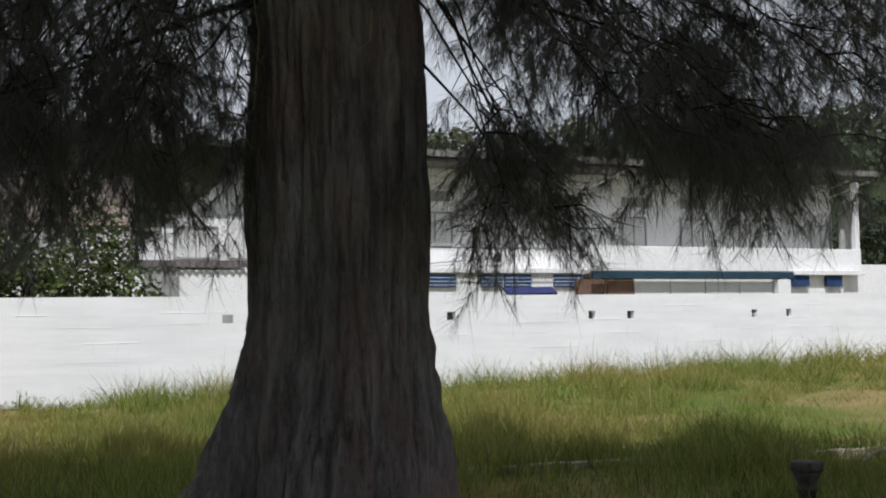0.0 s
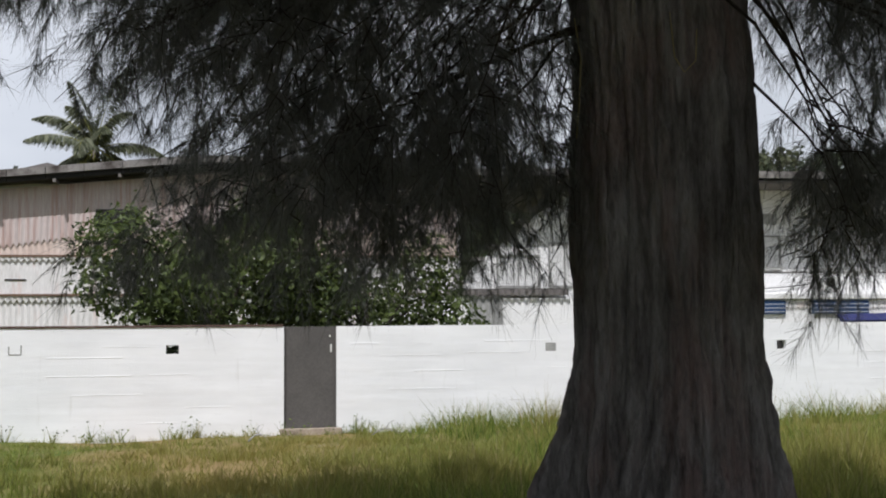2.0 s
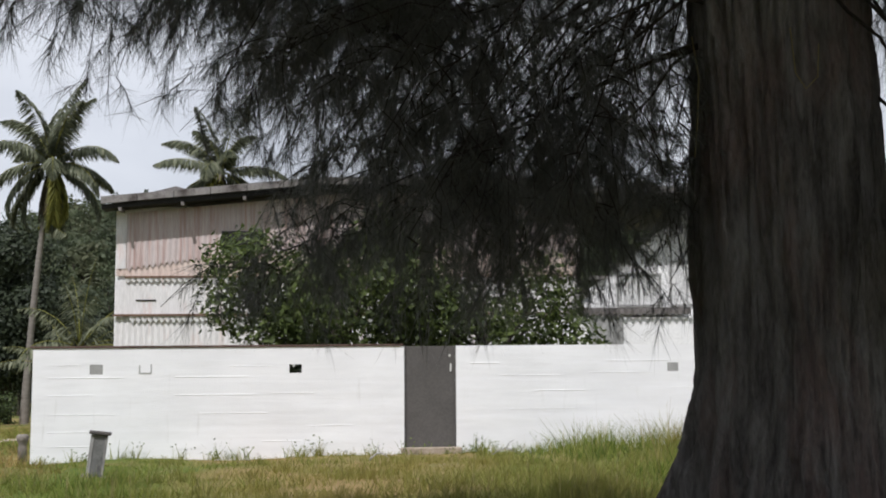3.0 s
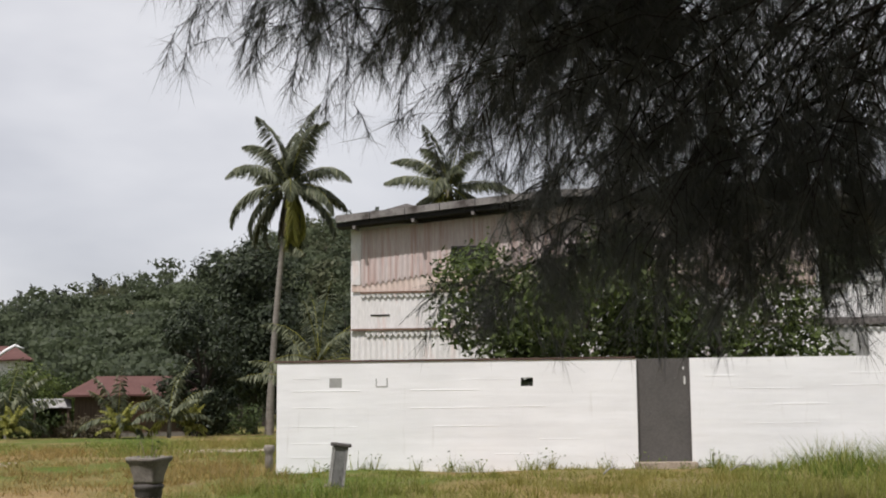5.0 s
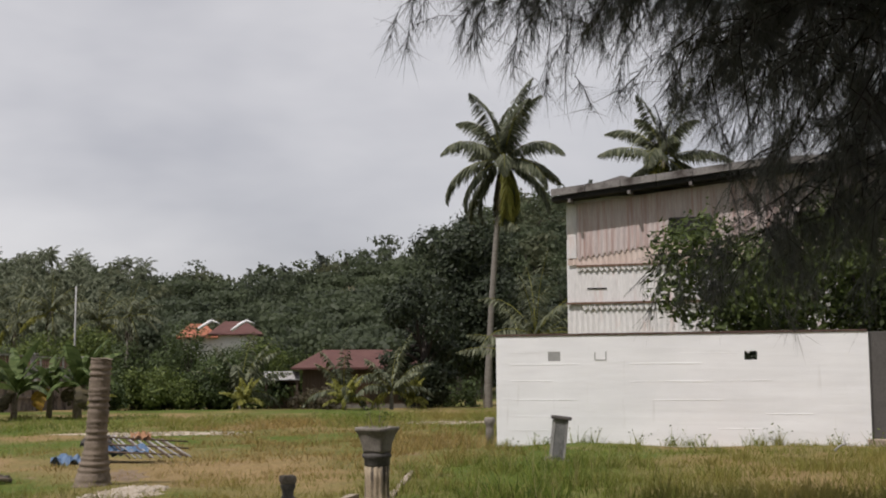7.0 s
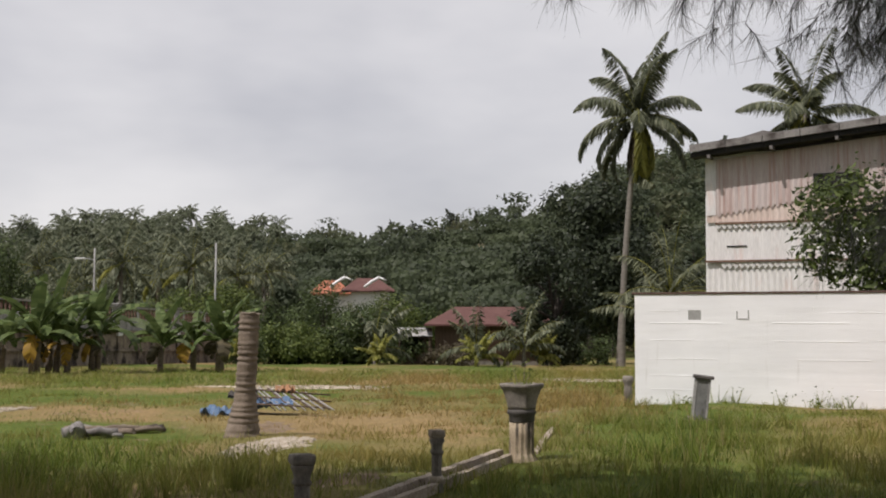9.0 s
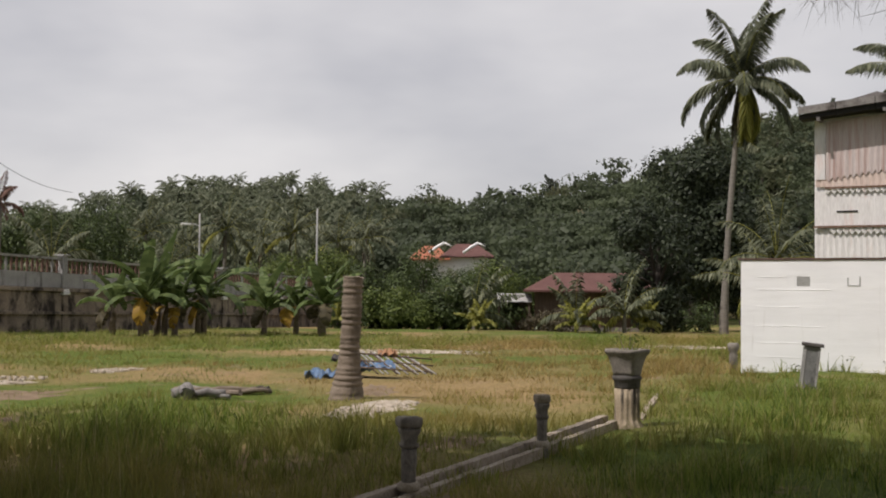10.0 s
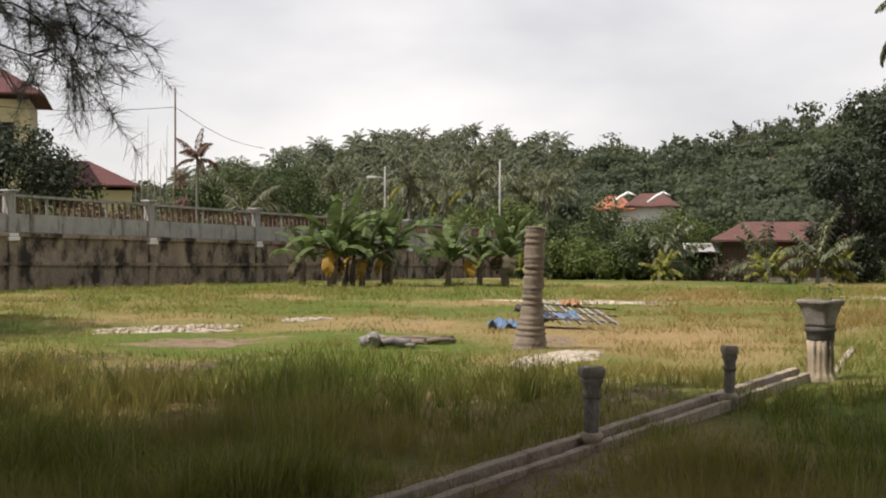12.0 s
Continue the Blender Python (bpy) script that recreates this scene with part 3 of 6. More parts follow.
def frond(length, start, rng, leaflets=34, width=0.5, droop=1.0, blade=0.05):
    """One feather leaf in the xz plane, starting at an angle above the level: spine points and leaflet arrays."""
    n = 12
    pts, ang = [np.zeros(3)], start
    for k in range(n):
        ang -= droop * (0.25 + 1.5 * k / n) / n * 1.6
        pts.append(pts[-1] + length / n * np.array([math.cos(ang), 0, math.sin(ang)]))
    pts = np.array(pts)
    t = np.linspace(0.12, 1.0, leaflets)
    p = np.stack([np.interp(t * n, np.arange(n + 1), pts[:, i]) for i in range(3)], 1)
    tang = np.gradient(p, axis=0)
    tang /= np.linalg.norm(tang, axis=1, keepdims=True)
    L = length * width * np.sin(np.pi * np.clip(t * 0.86 + 0.12, 0, 1)) ** 0.7
    P, D = [], []
    for s in (-1, 1):
        d = tang * 0.55 + np.array([0, s * 0.75, 0]) + np.array([0, 0, -0.6 - 0.4 * droop]) + rng.normal(scale=0.12, size=p.shape)
        d /= np.linalg.norm(d, axis=1, keepdims=True)
        P.append(p)
        D.append(d * L[:, None] * rng.uniform(0.8, 1.1, (len(L), 1)))
    P, D = np.concatenate(P), np.concatenate(D)
    side = np.cross(D, np.array([0, 0, 1.0]) + rng.normal(scale=0.4, size=D.shape))
    side *= blade / 2 / (np.linalg.norm(side, axis=1, keepdims=True) + 1e-9)
    m = len(P)
    v = np.empty((m, 4, 3))
    mid = P + D * 0.5 + np.array([0, 0, 0.03])
    v[:, 0], v[:, 1], v[:, 2], v[:, 3] = P, mid + side, P + D + np.array([0, 0, -0.12]) * np.linalg.norm(D, axis=1, keepdims=True), mid - side
    return pts, v.reshape(-1, 3), np.arange(m * 4).reshape(m, 4)


def spin(v, rz, off=(0, 0, 0)):
    c, s = math.cos(rz), math.sin(rz)
    return np.stack([v[:, 0] * c - v[:, 1] * s, v[:, 0] * s + v[:, 1] * c, v[:, 2]], 1) + np.asarray(off)


def palm(label, base, height, lean, fronds, seed, flen=4.0, trunk=0.15, dead=5, group="", blade=0.07, leaflets=44, low=-1.3, young=False, dying=False):
    """A coconut palm with trunk, single fronds and hanging dead ones."""
    rng = np.random.default_rng(seed)
    t = thing("coconut_palm", label, "palm tree", pose(*base), group)
    top = np.array([lean[0], lean[1], height])
    if not young:
        bm = bmesh.new()
        steps = 40
        pts = [Vector((lean[0] * (k / steps) ** 1.6, lean[1] * (k / steps) ** 1.6, -0.3 + (height + 0.3) * k / steps)) for k in range(steps + 1)]
        tube(bm, pts, [trunk * (1.7 - 2.2 * min(k / steps, 0.27) + (0.05 if k % 2 else 0)) * (1 - 0.25 * k / steps) for k in range(steps + 1)], 12)
        part("trunk", bm, M_PALMTRUNK, t)
    for k in range(fronds + dead):
        isdead = k >= fronds
        u = (k + 0.5) / fronds
        st = (1.45 + (low - 1.45) * u ** 1.15 + rng.uniform(-0.22, 0.22)) if not isdead else -1.2 - 0.25 * rng.random()
        L = flen * (rng.uniform(0.88, 1.08) if not isdead else rng.uniform(0.55, 0.75)) * (1.0 if u < 0.35 else 0.92)
        spine, v, f = frond(L, st, rng, leaflets, 0.22 if not isdead else 0.16, ((0.42 + 0.75 * min(u, 1)) * rng.uniform(0.6, 1.5) if not isdead else 0.2), blade)
        rz = k * 2.39996 + rng.uniform(-0.5, 0.5)
        mat = M_PALM_DEAD if isdead else (M_PALM_YELLOW if (u > 0.68 and k % 3 == 0) or young else M_PALM)
        mat = M_PALM_RED if dying else mat
        ob = soup("frond", spin(v, rz, top), f, mat, t)
        bm = bmesh.new()
        tube(bm, [tuple(p) for p in spin(spine, rz, top)][::2], [0.035 * flen / 4 * (1 - 0.85 * i / 6) for i in range(len(spine[::2]))], 5)
        part("midrib", bm, M_PALM_YELLOW if not isdead else M_PALM_DEAD, ob)
    return t


# ---- the big casuarina ----
TRUNK = (-0.62, 7.0)


def trunk_radius(a, z):
    """Buttressed base, fluted sides."""
    flute = 1 + 0.035 * math.sin(5 * a + 0.6) + 0.03 * math.sin(9 * a + 1.4 + 0.25 * z) + 0.018 * math.sin(17 * a + 0.5 * z) + 0.012 * math.sin(29 * a - 0.6 * z)
    flare = max(0.0, 1.55 - z)
    left = max(0.0, math.cos(a - 3.05)) ** 2
    right = max(0.0, math.cos(a + 0.2)) ** 3
    front = max(0.0, math.cos(a + 1.5)) ** 2
    crease = 0.2 * min(1.0, flare) * math.exp(-((a % (2 * math.pi) - 3.88) / 0.09) ** 2)
    return flute * (1 - crease) * (1 + flare ** 1.6 * (0.1 + 0.42 * left + 0.1 * right + 0.1 * front) * (1 + 0.35 * math.sin(4 * a + 1.0)))


def build_trunk(parent, rings=70, sides=64):
    bm = bmesh.new()
    prof = []
    for k in range(rings):
        z = -0.3 + 12.0 * (k / (rings - 1)) ** 1.5
        prof.append((0.535 - 0.012 * max(0, z - 1) - 0.02 * max(0, z - 4.5), z))
    lathe(bm, prof, sides, trunk_radius)
    for v in bm.verts:
        n1 = noise.noise(Vector((v.co.x * 2.2, v.co.y * 2.2, v.co.z * 0.5)))
        n2 = noise.noise(Vector((v.co.x * 11, v.co.y * 11, v.co.z * 1.6)))
        n3 = abs(noise.noise(Vector((v.co.x * 19 + 3, v.co.y * 19, v.co.z * 2.1 + 5))))
        n4 = noise.noise(Vector((v.co.x * 36, v.co.y * 36, v.co.z * 7)))
        k = 1 + 0.06 * n1 + 0.05 * n2 - 0.06 * max(0.0, 0.3 - n3) / 0.3 + 0.012 * n4
        v.co.x, v.co.y = v.co.x * k - 0.012 * max(0, v.co.z - 1.5), v.co.y * k
    part("trunk", bm, M_BARK, parent, "thick furrowed grey-brown trunk with reddish bark patches")
    bm = bmesh.new()
    tube(bm, [(-0.44, -0.42, 3.35), (-0.4, -0.47, 3.1), (-0.41, -0.5, 2.85), (-0.43, -0.5, 2.65)], [0.004, 0.005, 0.005, 0.003], 5)
    tube(bm, [(0.1, -0.56, 3.3), (0.12, -0.57, 3.05), (0.17, -0.58, 2.96), (0.23, -0.57, 3.02), (0.24, -0.55, 3.2)], [0.004] * 5, 5)
    part("vine", bm, M_SEED, parent, "thin pale dry vine on the bark")


def limb_path(p0, p1, sag, n=9):
    """From the trunk up and out, then drooping to the tip."""
    p0, p1 = np.array(p0, float), np.array(p1, float)
    t = np.linspace(0, 1, n)[:, None]
    p = p0 + (p1 - p0) * t
    p[:, 2] += (np.sin(np.pi * t[:, 0]) ** 0.8) * sag
    return p


def spray(paths, per_m, needles, nlen, nwid, rng, start=0.3, spread=0.4, droop=0.25, hang=1.1):
    """Hanging needle sprays along limb paths: twig lines and needle blades."""
    tw, P, D = [], [], []
    for p in paths:
        seg = np.linalg.norm(np.diff(p, axis=0), axis=1)
        cum = np.concatenate([[0], np.cumsum(seg)])
        m = max(3, int(cum[-1] * (1 - start) * per_m))
        s = cum[-1] * (start + (1 - start) * np.sort(rng.random(m)))
        base = np.stack([np.interp(s, cum, p[:, i]) for i in range(3)], 1)
        along = (p[-1] - p[0]) / cum[-1]
        for b in base:
            d = along * 0.6 + rng.normal(scale=0.6, size=3) * np.array([1, 1, 0.7])
            d /= np.linalg.norm(d)
            L = rng.uniform(0.5, 1.2) * spread
            q = np.array([b + d * L * t + np.array([0, 0, -droop * L * t * t]) for t in (0, 0.5, 1.0)])
            tw.append(q)
            k = 0.15 + 0.85 * rng.random(needles)
            pos = np.stack([np.interp(k * 2, np.arange(3), q[:, i]) for i in range(3)], 1)
            dd = d * 0.4 + rng.normal(scale=0.42, size=(needles, 3)) + np.array([0, 0, -hang])
            dd *= (nlen * rng.uniform(0.5, 1.3, needles) / np.linalg.norm(dd, axis=1))[:, None]
            P.append(pos)
            D.append(dd)
    P, D = np.concatenate(P), np.concatenate(D)
    return tw, blades(P, D, nwid * rng.uniform(0.7, 1.2, len(P)), rng)


def twig_mesh(tw, width, rng):
    """Twigs as thin three-sided rods."""
    q = np.array(tw)
    n, k, _ = q.shape
    ring = []
    for a in (0, 2.094, 4.189):
        taper = np.linspace(1, 0.35, k)[None, :, None]
        ring.append(q + width / 2 * taper * np.array([math.cos(a), math.sin(a), 0.3 * math.cos(a)]))
    v = np.stack(ring, 2).reshape(-1, 3)
    i, j, e = np.meshgrid(np.arange(n), np.arange(k - 1), np.arange(3), indexing="ij")
    at0 = (i * k + j) * 3
    f = np.stack([at0 + e, at0 + (e + 1) % 3, at0 + 3 + (e + 1) % 3, at0 + 3 + e], -1).reshape(-1, 4)
    return v, f


def sky_point(az, el, d):
    """A point seen from the standing height at a direction, elevation and distance."""
    x, y = at(az, d)
    return x, y, 1.45 + d * math.tan(radians(el))


def lifted(p, o, tips_low=False):
    """Twigs end well above head height."""
    low = 1.45 + np.hypot(p[:, 0] + o[0], p[:, 1] + o[1]) * (0.03 if tips_low else 0.078)
    p[:, 2] = np.maximum(p[:, 2], low)
    return p


def casuarina(label, trunk_xy, boughs, seed, crown, needles=52, per_m=8, bark=(60, 64), hang=0.75, blade=0.058, nlen=0.2):
    """boughs: direction, elevation and distance of each tip, height on the trunk, arch; crown: disc of foliage overhead."""
    rng = np.random.default_rng(seed)
    t = thing("casuarina_tree", label, "tree", pose(trunk_xy[0], trunk_xy[1], 0))
    build_trunk(t, *bark)
    o = np.array([trunk_xy[0], trunk_xy[1], 0.0])
    paths = []
    for az, el, d, z0, sag in boughs:
        tip = np.array(sky_point(az, el, d)) - o
        p = limb_path((0.1 * np.sign(tip[0]), -0.1, max(z0, tip[2] * 0.9 + 0.6)), tip, sag)
        p[1:-1] += rng.normal(scale=0.04, size=(7, 3)) * min(1.0, np.linalg.norm(tip[:2]) / 2.5)
        p = lifted(p, o, el < 5.1)
        bm = bmesh.new()
        tube(bm, [tuple(q) for q in p], [0.015 * (1 - 0.85 * i / 8) for i in range(9)], 6)
        paths.append(p[5:])
        out = tip - p[5]
        out /= np.linalg.norm(out)
        for _ in range(10):
            s = rng.uniform(0.7, 1.0)
            b = np.array([np.interp(s * 8, np.arange(9), p[:, i]) for i in range(3)])
            w = rng.normal(size=3) * np.array([1, 1, 0.45])
            e = b + (out * 0.5 + w / np.linalg.norm(w) * 0.8) * rng.uniform(0.22, 0.62) + np.array([0, 0, -0.16])
            sp = limb_path(b, e, 0.1, 5)
            sp[1:-1] += rng.normal(scale=0.03, size=(3, 3))
            sp = lifted(sp, o, el < 5.1)
            tube(bm, [tuple(q) for q in sp], [0.0055 * (1 - 0.75 * i / 4) for i in range(5)], 4)
            paths.append(sp)
        part("limb", bm, M_TWIG, t)
    tw, (v, f) = spray(paths, per_m, needles, nlen, 0.0034, rng, 0.25, 0.3, 0.35, hang)
    tv, tf = twig_mesh(tw, 0.006, rng)
    tagged(soup("twigwork", tv, tf, M_TWIG, t), kind="stuff")
    tagged(soup("foliage", v, f, M_NEEDLE, t, "drooping dark grey-green needle foliage"), kind="stuff")
    # upper crown
    cx, cy, r0, z0, z1, n = crown
    up = []
    bm = bmesh.new()
    for k in range(n):
        a, rr = rng.uniform(0, 2 * math.pi), r0 * math.sqrt(rng.random())
        tip = np.array([cx + rr * math.cos(a), cy + rr * math.sin(a), z0 + (z1 - z0) * rng.random() ** 1.5 * (1.15 - rr / r0)]) - o
        if tip[1] + o[1] > 4.5:
            tip[2] = max(tip[2], 1.8 + 0.5 * math.hypot(tip[0] + o[0], tip[1] + o[1]))
        p = limb_path((0, 0, min(11.0, max(5.5, tip[2] - 1.0))), tip, 0.6)
        tube(bm, [tuple(q) for q in p], [0.07 * (1 - 0.85 * i / 8) for i in range(9)], 5)
        up.append(p)
    tagged(part("upper_branchwork", bm, M_TWIG, t), kind="stuff")
    _, (v, f) = spray(up, 8, 16, 0.5, blade, rng, 0.3, 0.9)
    tagged(soup("upper_crown", v, f, M_NEEDLE, t), kind="stuff")
    return t


def low_edge(az):
    """How far down the foliage hangs, by direction."""
    return float(np.interp(az, (-24, -17.5, -16.5, -13.5, -12.6, -11.5, -9, -8, -7, -5.5, -3, -2), (8.5, 7.6, 5.4, 5.3, 7.2, 5.8, 6.2, 9.5, 10.0, 5.2, 4.8, 7.5)) if az < 0 else np.interp(az, (9, 13, 15, 24, 25.5, 27.5, 29.5, 31.5, 33.5), (6.5, 5.8, 5.2, 6.6, 7.6, 9.5, 12.5, 15.5, 18)))


rl = random.Random(11)
BOUGHS = []
for lo, hi, n, top in ((14.5, 26, 18, 19), (25, 31, 11, 20), (28, 33.5, 10, 21.0), (9.5, 14.5, 5, 17), (-6, -2.8, 6, 8.5), (-12.2, -9.4, 3, 10), (-17.5, -12.4, 12, 10), (-24, -18, 8, 15)):
    for k in range(n):
        az = lo + (hi - lo) * (k + rl.random()) / n
        e0 = low_edge(az)
        BOUGHS.append((az, e0 + (top - e0) * rl.random() ** (1.5 if az > 0 else 2.0), rl.uniform(5.8, 8.0), rl.uniform(3.6, 5.2), rl.uniform(0.1, 0.4)))
for k in range(6):                                    # low mass over the door
    BOUGHS.append((rl.uniform(13, 21.5), rl.uniform(6.6, 10.5), rl.uniform(6.0, 8.0), rl.uniform(4.2, 5.2), rl.uniform(0.1, 0.3)))
for k in range(4):                                    # dense heart of the crown
    BOUGHS.append((rl.uniform(19, 30), rl.uniform(8.5, 14.5), rl.uniform(5.8, 8.0), rl.uniform(4.2, 5.4), rl.uniform(0.1, 0.3)))
for k in range(8):                                    # upper part of the mass over the wall
    BOUGHS.append((rl.uniform(19, 29), rl.uniform(13.5, 20.5), rl.uniform(6.0, 8.0), rl.uniform(4.6, 5.6), rl.uniform(0.1, 0.3)))
for k in range(12):                                   # thin foliage beside the trunk
    BOUGHS.append((rl.uniform(-8.0, -0.6), rl.uniform(13.5, 20), rl.uniform(6.3, 8.2), rl.uniform(4.6, 5.6), rl.uniform(0.1, 0.3)))
for k in range(12):                                   # long wisps to the open sky
    az = 34.0 + 10.8 * (k + rl.random()) / 12
    BOUGHS.append((az, 17.5 + 0.29 * (az - 34) + rl.uniform(0, 2.2), rl.uniform(6.0, 6.6), 4.8, 0.2))
for k in range(6):                                    # thin fringe on the near side of the trunk
    BOUGHS.append((rl.uniform(8.5, 18), rl.uniform(12, 19), rl.uniform(6.3, 8.0), rl.uniform(4.6, 5.6), rl.uniform(0.1, 0.3)))
for k in range(11):                                   # high sprays over the long house
    BOUGHS.append((rl.uniform(-23, -8), rl.uniform(11.5, 18), rl.uniform(6.3, 8.0), rl.uniform(4.6, 5.6), rl.uniform(0.1, 0.3)))
for az, el, d in ((28.8, 5.0, 7.0), (30.6, 4.9, 6.8), (-4.6, 4.6, 7.2)):   # lowest hanging sprays
    BOUGHS.append((az, el, d, 3.4, 0.15))
for az, el in ((-1.2, 17.5), (-2.4, 15.0), (-3.4, 18.5), (-4.4, 14.0), (-6.2, 16.5), (-7.4, 13.5), (10.2, 15.0), (11.6, 17.5)):   # sprays hanging close to the trunk
    BOUGHS.append((az, el, 7.8, 5.0, 0.15))
casuarina("old casuarina tree with thick furrowed trunk and drooping needles", TRUNK, BOUGHS, 5, (0.2, 0.5, 10.5, 6.8, 13.0, 230), 44, 8, (150, 260), 0.75, 0.07)
casuarina("second casuarina tree whose drooping branch reaches over the lawn", (-6.5, -7.5), [(78.0, 8.2, 6.6, 3.4, 0.3), (78.4, 6.6, 6.8, 3.6, 0.3), (79, 9.6, 6.6, 3.4, 0.3), (80, 11, 6.8, 3.6, 0.3), (81.5, 12, 7.2, 4.2, 0.3), (80.6, 9.0, 6.8, 4.0, 0.3), (82.5, 10.5, 7.0, 4.5, 0.3), (79.5, 12.2, 6.6, 4.2, 0.3)], 6, (-6.0, -4.6, 10.0, 6.4, 12.0, 190), 80, 8, (60, 64), 0.12, 0.062, 0.13)
# stands out of view, added only for the shadow of its crown on the lawn
casuarina("unseen casuarina tree added to cast shade on the left of the lawn", (-24.0, -4.5), [(87, 9.5, 20.5, 6.0, 0.4), (86, 11.5, 21, 6.5, 0.4), (89, 10, 20, 6.0, 0.4)], 7, (-21.5, -2.8, 3.8, 5.0, 9.0, 60), 40, 6, (60, 64), 0.5, 0.05)


# ---- palms behind the wall ----
px_, py_ = at(40.05, 60)
palm("tall coconut palm with a full crown and hanging dead fronds", (px_ - 0.9, py_ - 0.1, -1.0), 13.0, (0.7, 0.6), 23, 21, 4.6, 0.15, 15, blade=0.085, leaflets=150)
px_, py_ = at(32.4, 62)
palm("coconut palm standing behind the corrugated house", (px_, py_, -0.9), 13.0, (0.3, 0.2), 20, 8, 4.2, 0.15, 5, blade=0.085, leaflets=140)

# ---- palm stump ----
def build_stump():
    bm = bmesh.new()
    prof = []
    for k in range(91):
        z = -0.2 + 1.86 * k / 90
        r = 0.13 + 0.13 * max(0, 1 - (z + 0.05) / 0.9) ** 2 + (0.011 if (k * 7) % 5 == 0 or k % 4 == 0 else 0) + 0.008 * math.sin(k * 1.9)
        prof.append((r, z))
    lathe(bm, prof, 22, lambda a, z: 1 + 0.04 * math.sin(3 * a + 2 * z) + 0.02 * math.sin(7 * a))
    for v in bm.verts:
        v.co.x += 0.045 * v.co.z + 0.01 * noise.noise(v.co * 5)
        if v.co.z > 1.6:
            v.co.z += 0.05 * noise.noise(Vector((v.co.x * 8, v.co.y * 8, 1)))
    st = part("palm_stump", bm, M_STUMP)
    st.matrix_world = pose(-13.98, 8.3, -0.07, 0, 0, 60)
    tagged(st, "sawn-off coconut palm stump with ringed grey bark", "stump")


build_stump()


# ---- far fence ----
FX0, FY0, FX1, FY1 = -37.2, 6.2, -58.2, 35.2


def fence_distance(az):
    """How far off the fence stands at a direction."""
    tx, ty = at(az, 1)
    dx, dy = FX1 - FX0, FY1 - FY0
    return (FX0 * dy - FY0 * dx) / (tx * dy - ty * dx)


def build_fence():
    dx, dy = FX1 - FX0, FY1 - FY0
    length = math.hypot(dx, dy)
    fence = thing("balustrade_fence", "long stained concrete retaining wall topped by a precast balustrade", "fence", pose(FX0, FY0, 0, 0, 0, math.degrees(math.atan2(dy, dx))))
    def top(s):
        return 2.62 - 0.83 * s / length
    bay = 5.9
    for k in range(-3, 6):
        s0, s1 = 3.6 + k * bay, 3.6 + (k + 1) * bay
        if k == 5:
            s1 = s0 + 2.2
        za, zb = top(s0), top(s1)
        bm = bmesh.new()
        prism(bm, ((-0.09, -1.5), (-0.09, 0.0), (0.09, 0.0), (0.09, -1.5)), s0, s1)
        for v in bm.verts:
            z = za + (zb - za) * (v.co.x - s0) / (s1 - s0)
            v.co.z = z - 1.2 if v.co.z > -0.5 else z - 3.4
        part("retaining_wall", bm, M_FENCE_LOW, fence)
        bm = bmesh.new()
        prism(bm, ((-0.19, -1.24), (-0.19, -1.12), (0.12, -1.1), (0.12, -1.24)), s0, s1)
        prism(bm, ((-0.18, -2.06), (-0.18, -1.96), (-0.09, -1.95), (-0.09, -2.06)), s0, s1)
        for v in bm.verts:
            v.co.z += za + (zb - za) * (v.co.x - s0) / (s1 - s0)
        part("ledge", bm, M_FENCE_LOW, fence)
        bm = bmesh.new()
        prism(bm, ((-0.05, -1.1), (-0.05, -0.58), (0.05, -0.58), (0.05, -1.1)), s0 + 0.14, s1 - 0.14)
        for v in bm.verts:
            v.co.z += za + (zb - za) * (v.co.x - s0) / (s1 - s0)
        part("panel", bm, M_FENCE_PALE, fence)
        bm = bmesh.new()
        prism(bm, ((-0.07, -0.1), (-0.08, -0.02), (0.08, -0.02), (0.07, -0.1)), s0 + 0.14, s1 - 0.14)
        for v in bm.verts:
            v.co.z += za + (zb - za) * (v.co.x - s0) / (s1 - s0)
        part("handrail", bm, M_FENCE_PALE, fence)
        count = round((s1 - s0) * 3.4)
        for j in range(count):
            s = s0 + 0.32 + (s1 - s0 - 0.64) * j / (count - 1)
            bm = bmesh.new()
            lathe(bm, ((0.035, -0.66), (0.05, -0.56), (0.032, -0.45), (0.055, -0.3), (0.035, -0.15), (0.045, -0.09)), 6)
            b = part("baluster", bm, M_BALUSTER if (j * 7 + k) % 9 else M_FENCE_PALE, fence)
            b.location = (s, 0, za + (zb - za) * (s - s0) / (s1 - s0))
        bm = bmesh.new()
        add_box(bm, -0.13, 0.13, -0.13, 0.13, -1.18, 0.0, 0.015)
        add_box(bm, -0.2, 0.2, -0.2, 0.2, 0.003, 0.06, 0.015)
        p = part("post", bm, M_FENCE_PALE, fence, "pale concrete post with a flat cap")
        p.location = (s0, 0, za + 0.04)
        bm = bmesh.new()
        add_box(bm, -0.17, 0.17, -0.2, 0.17, -1.28, -1.183, 0.02)
        add_box(bm, -0.2, 0.2, -0.23, 0.2, -1.4, -1.283, 0.02)
        q = part("foot", bm, M_HOUSE, p, "white painted moulded foot")
        bm = bmesh.new()
        add_box(bm, -0.14, 0.14, -0.16, 0.1, -3.3, -1.41, 0.01)
        p = part("pier", bm, M_FENCE_LOW, fence)
        p.location = (s0, 0, za + 0.04)


build_fence()


# ---- house behind the wall ----
HOUSE = pose(-20.65, 27.0, 0, 0, 0, 23.5)


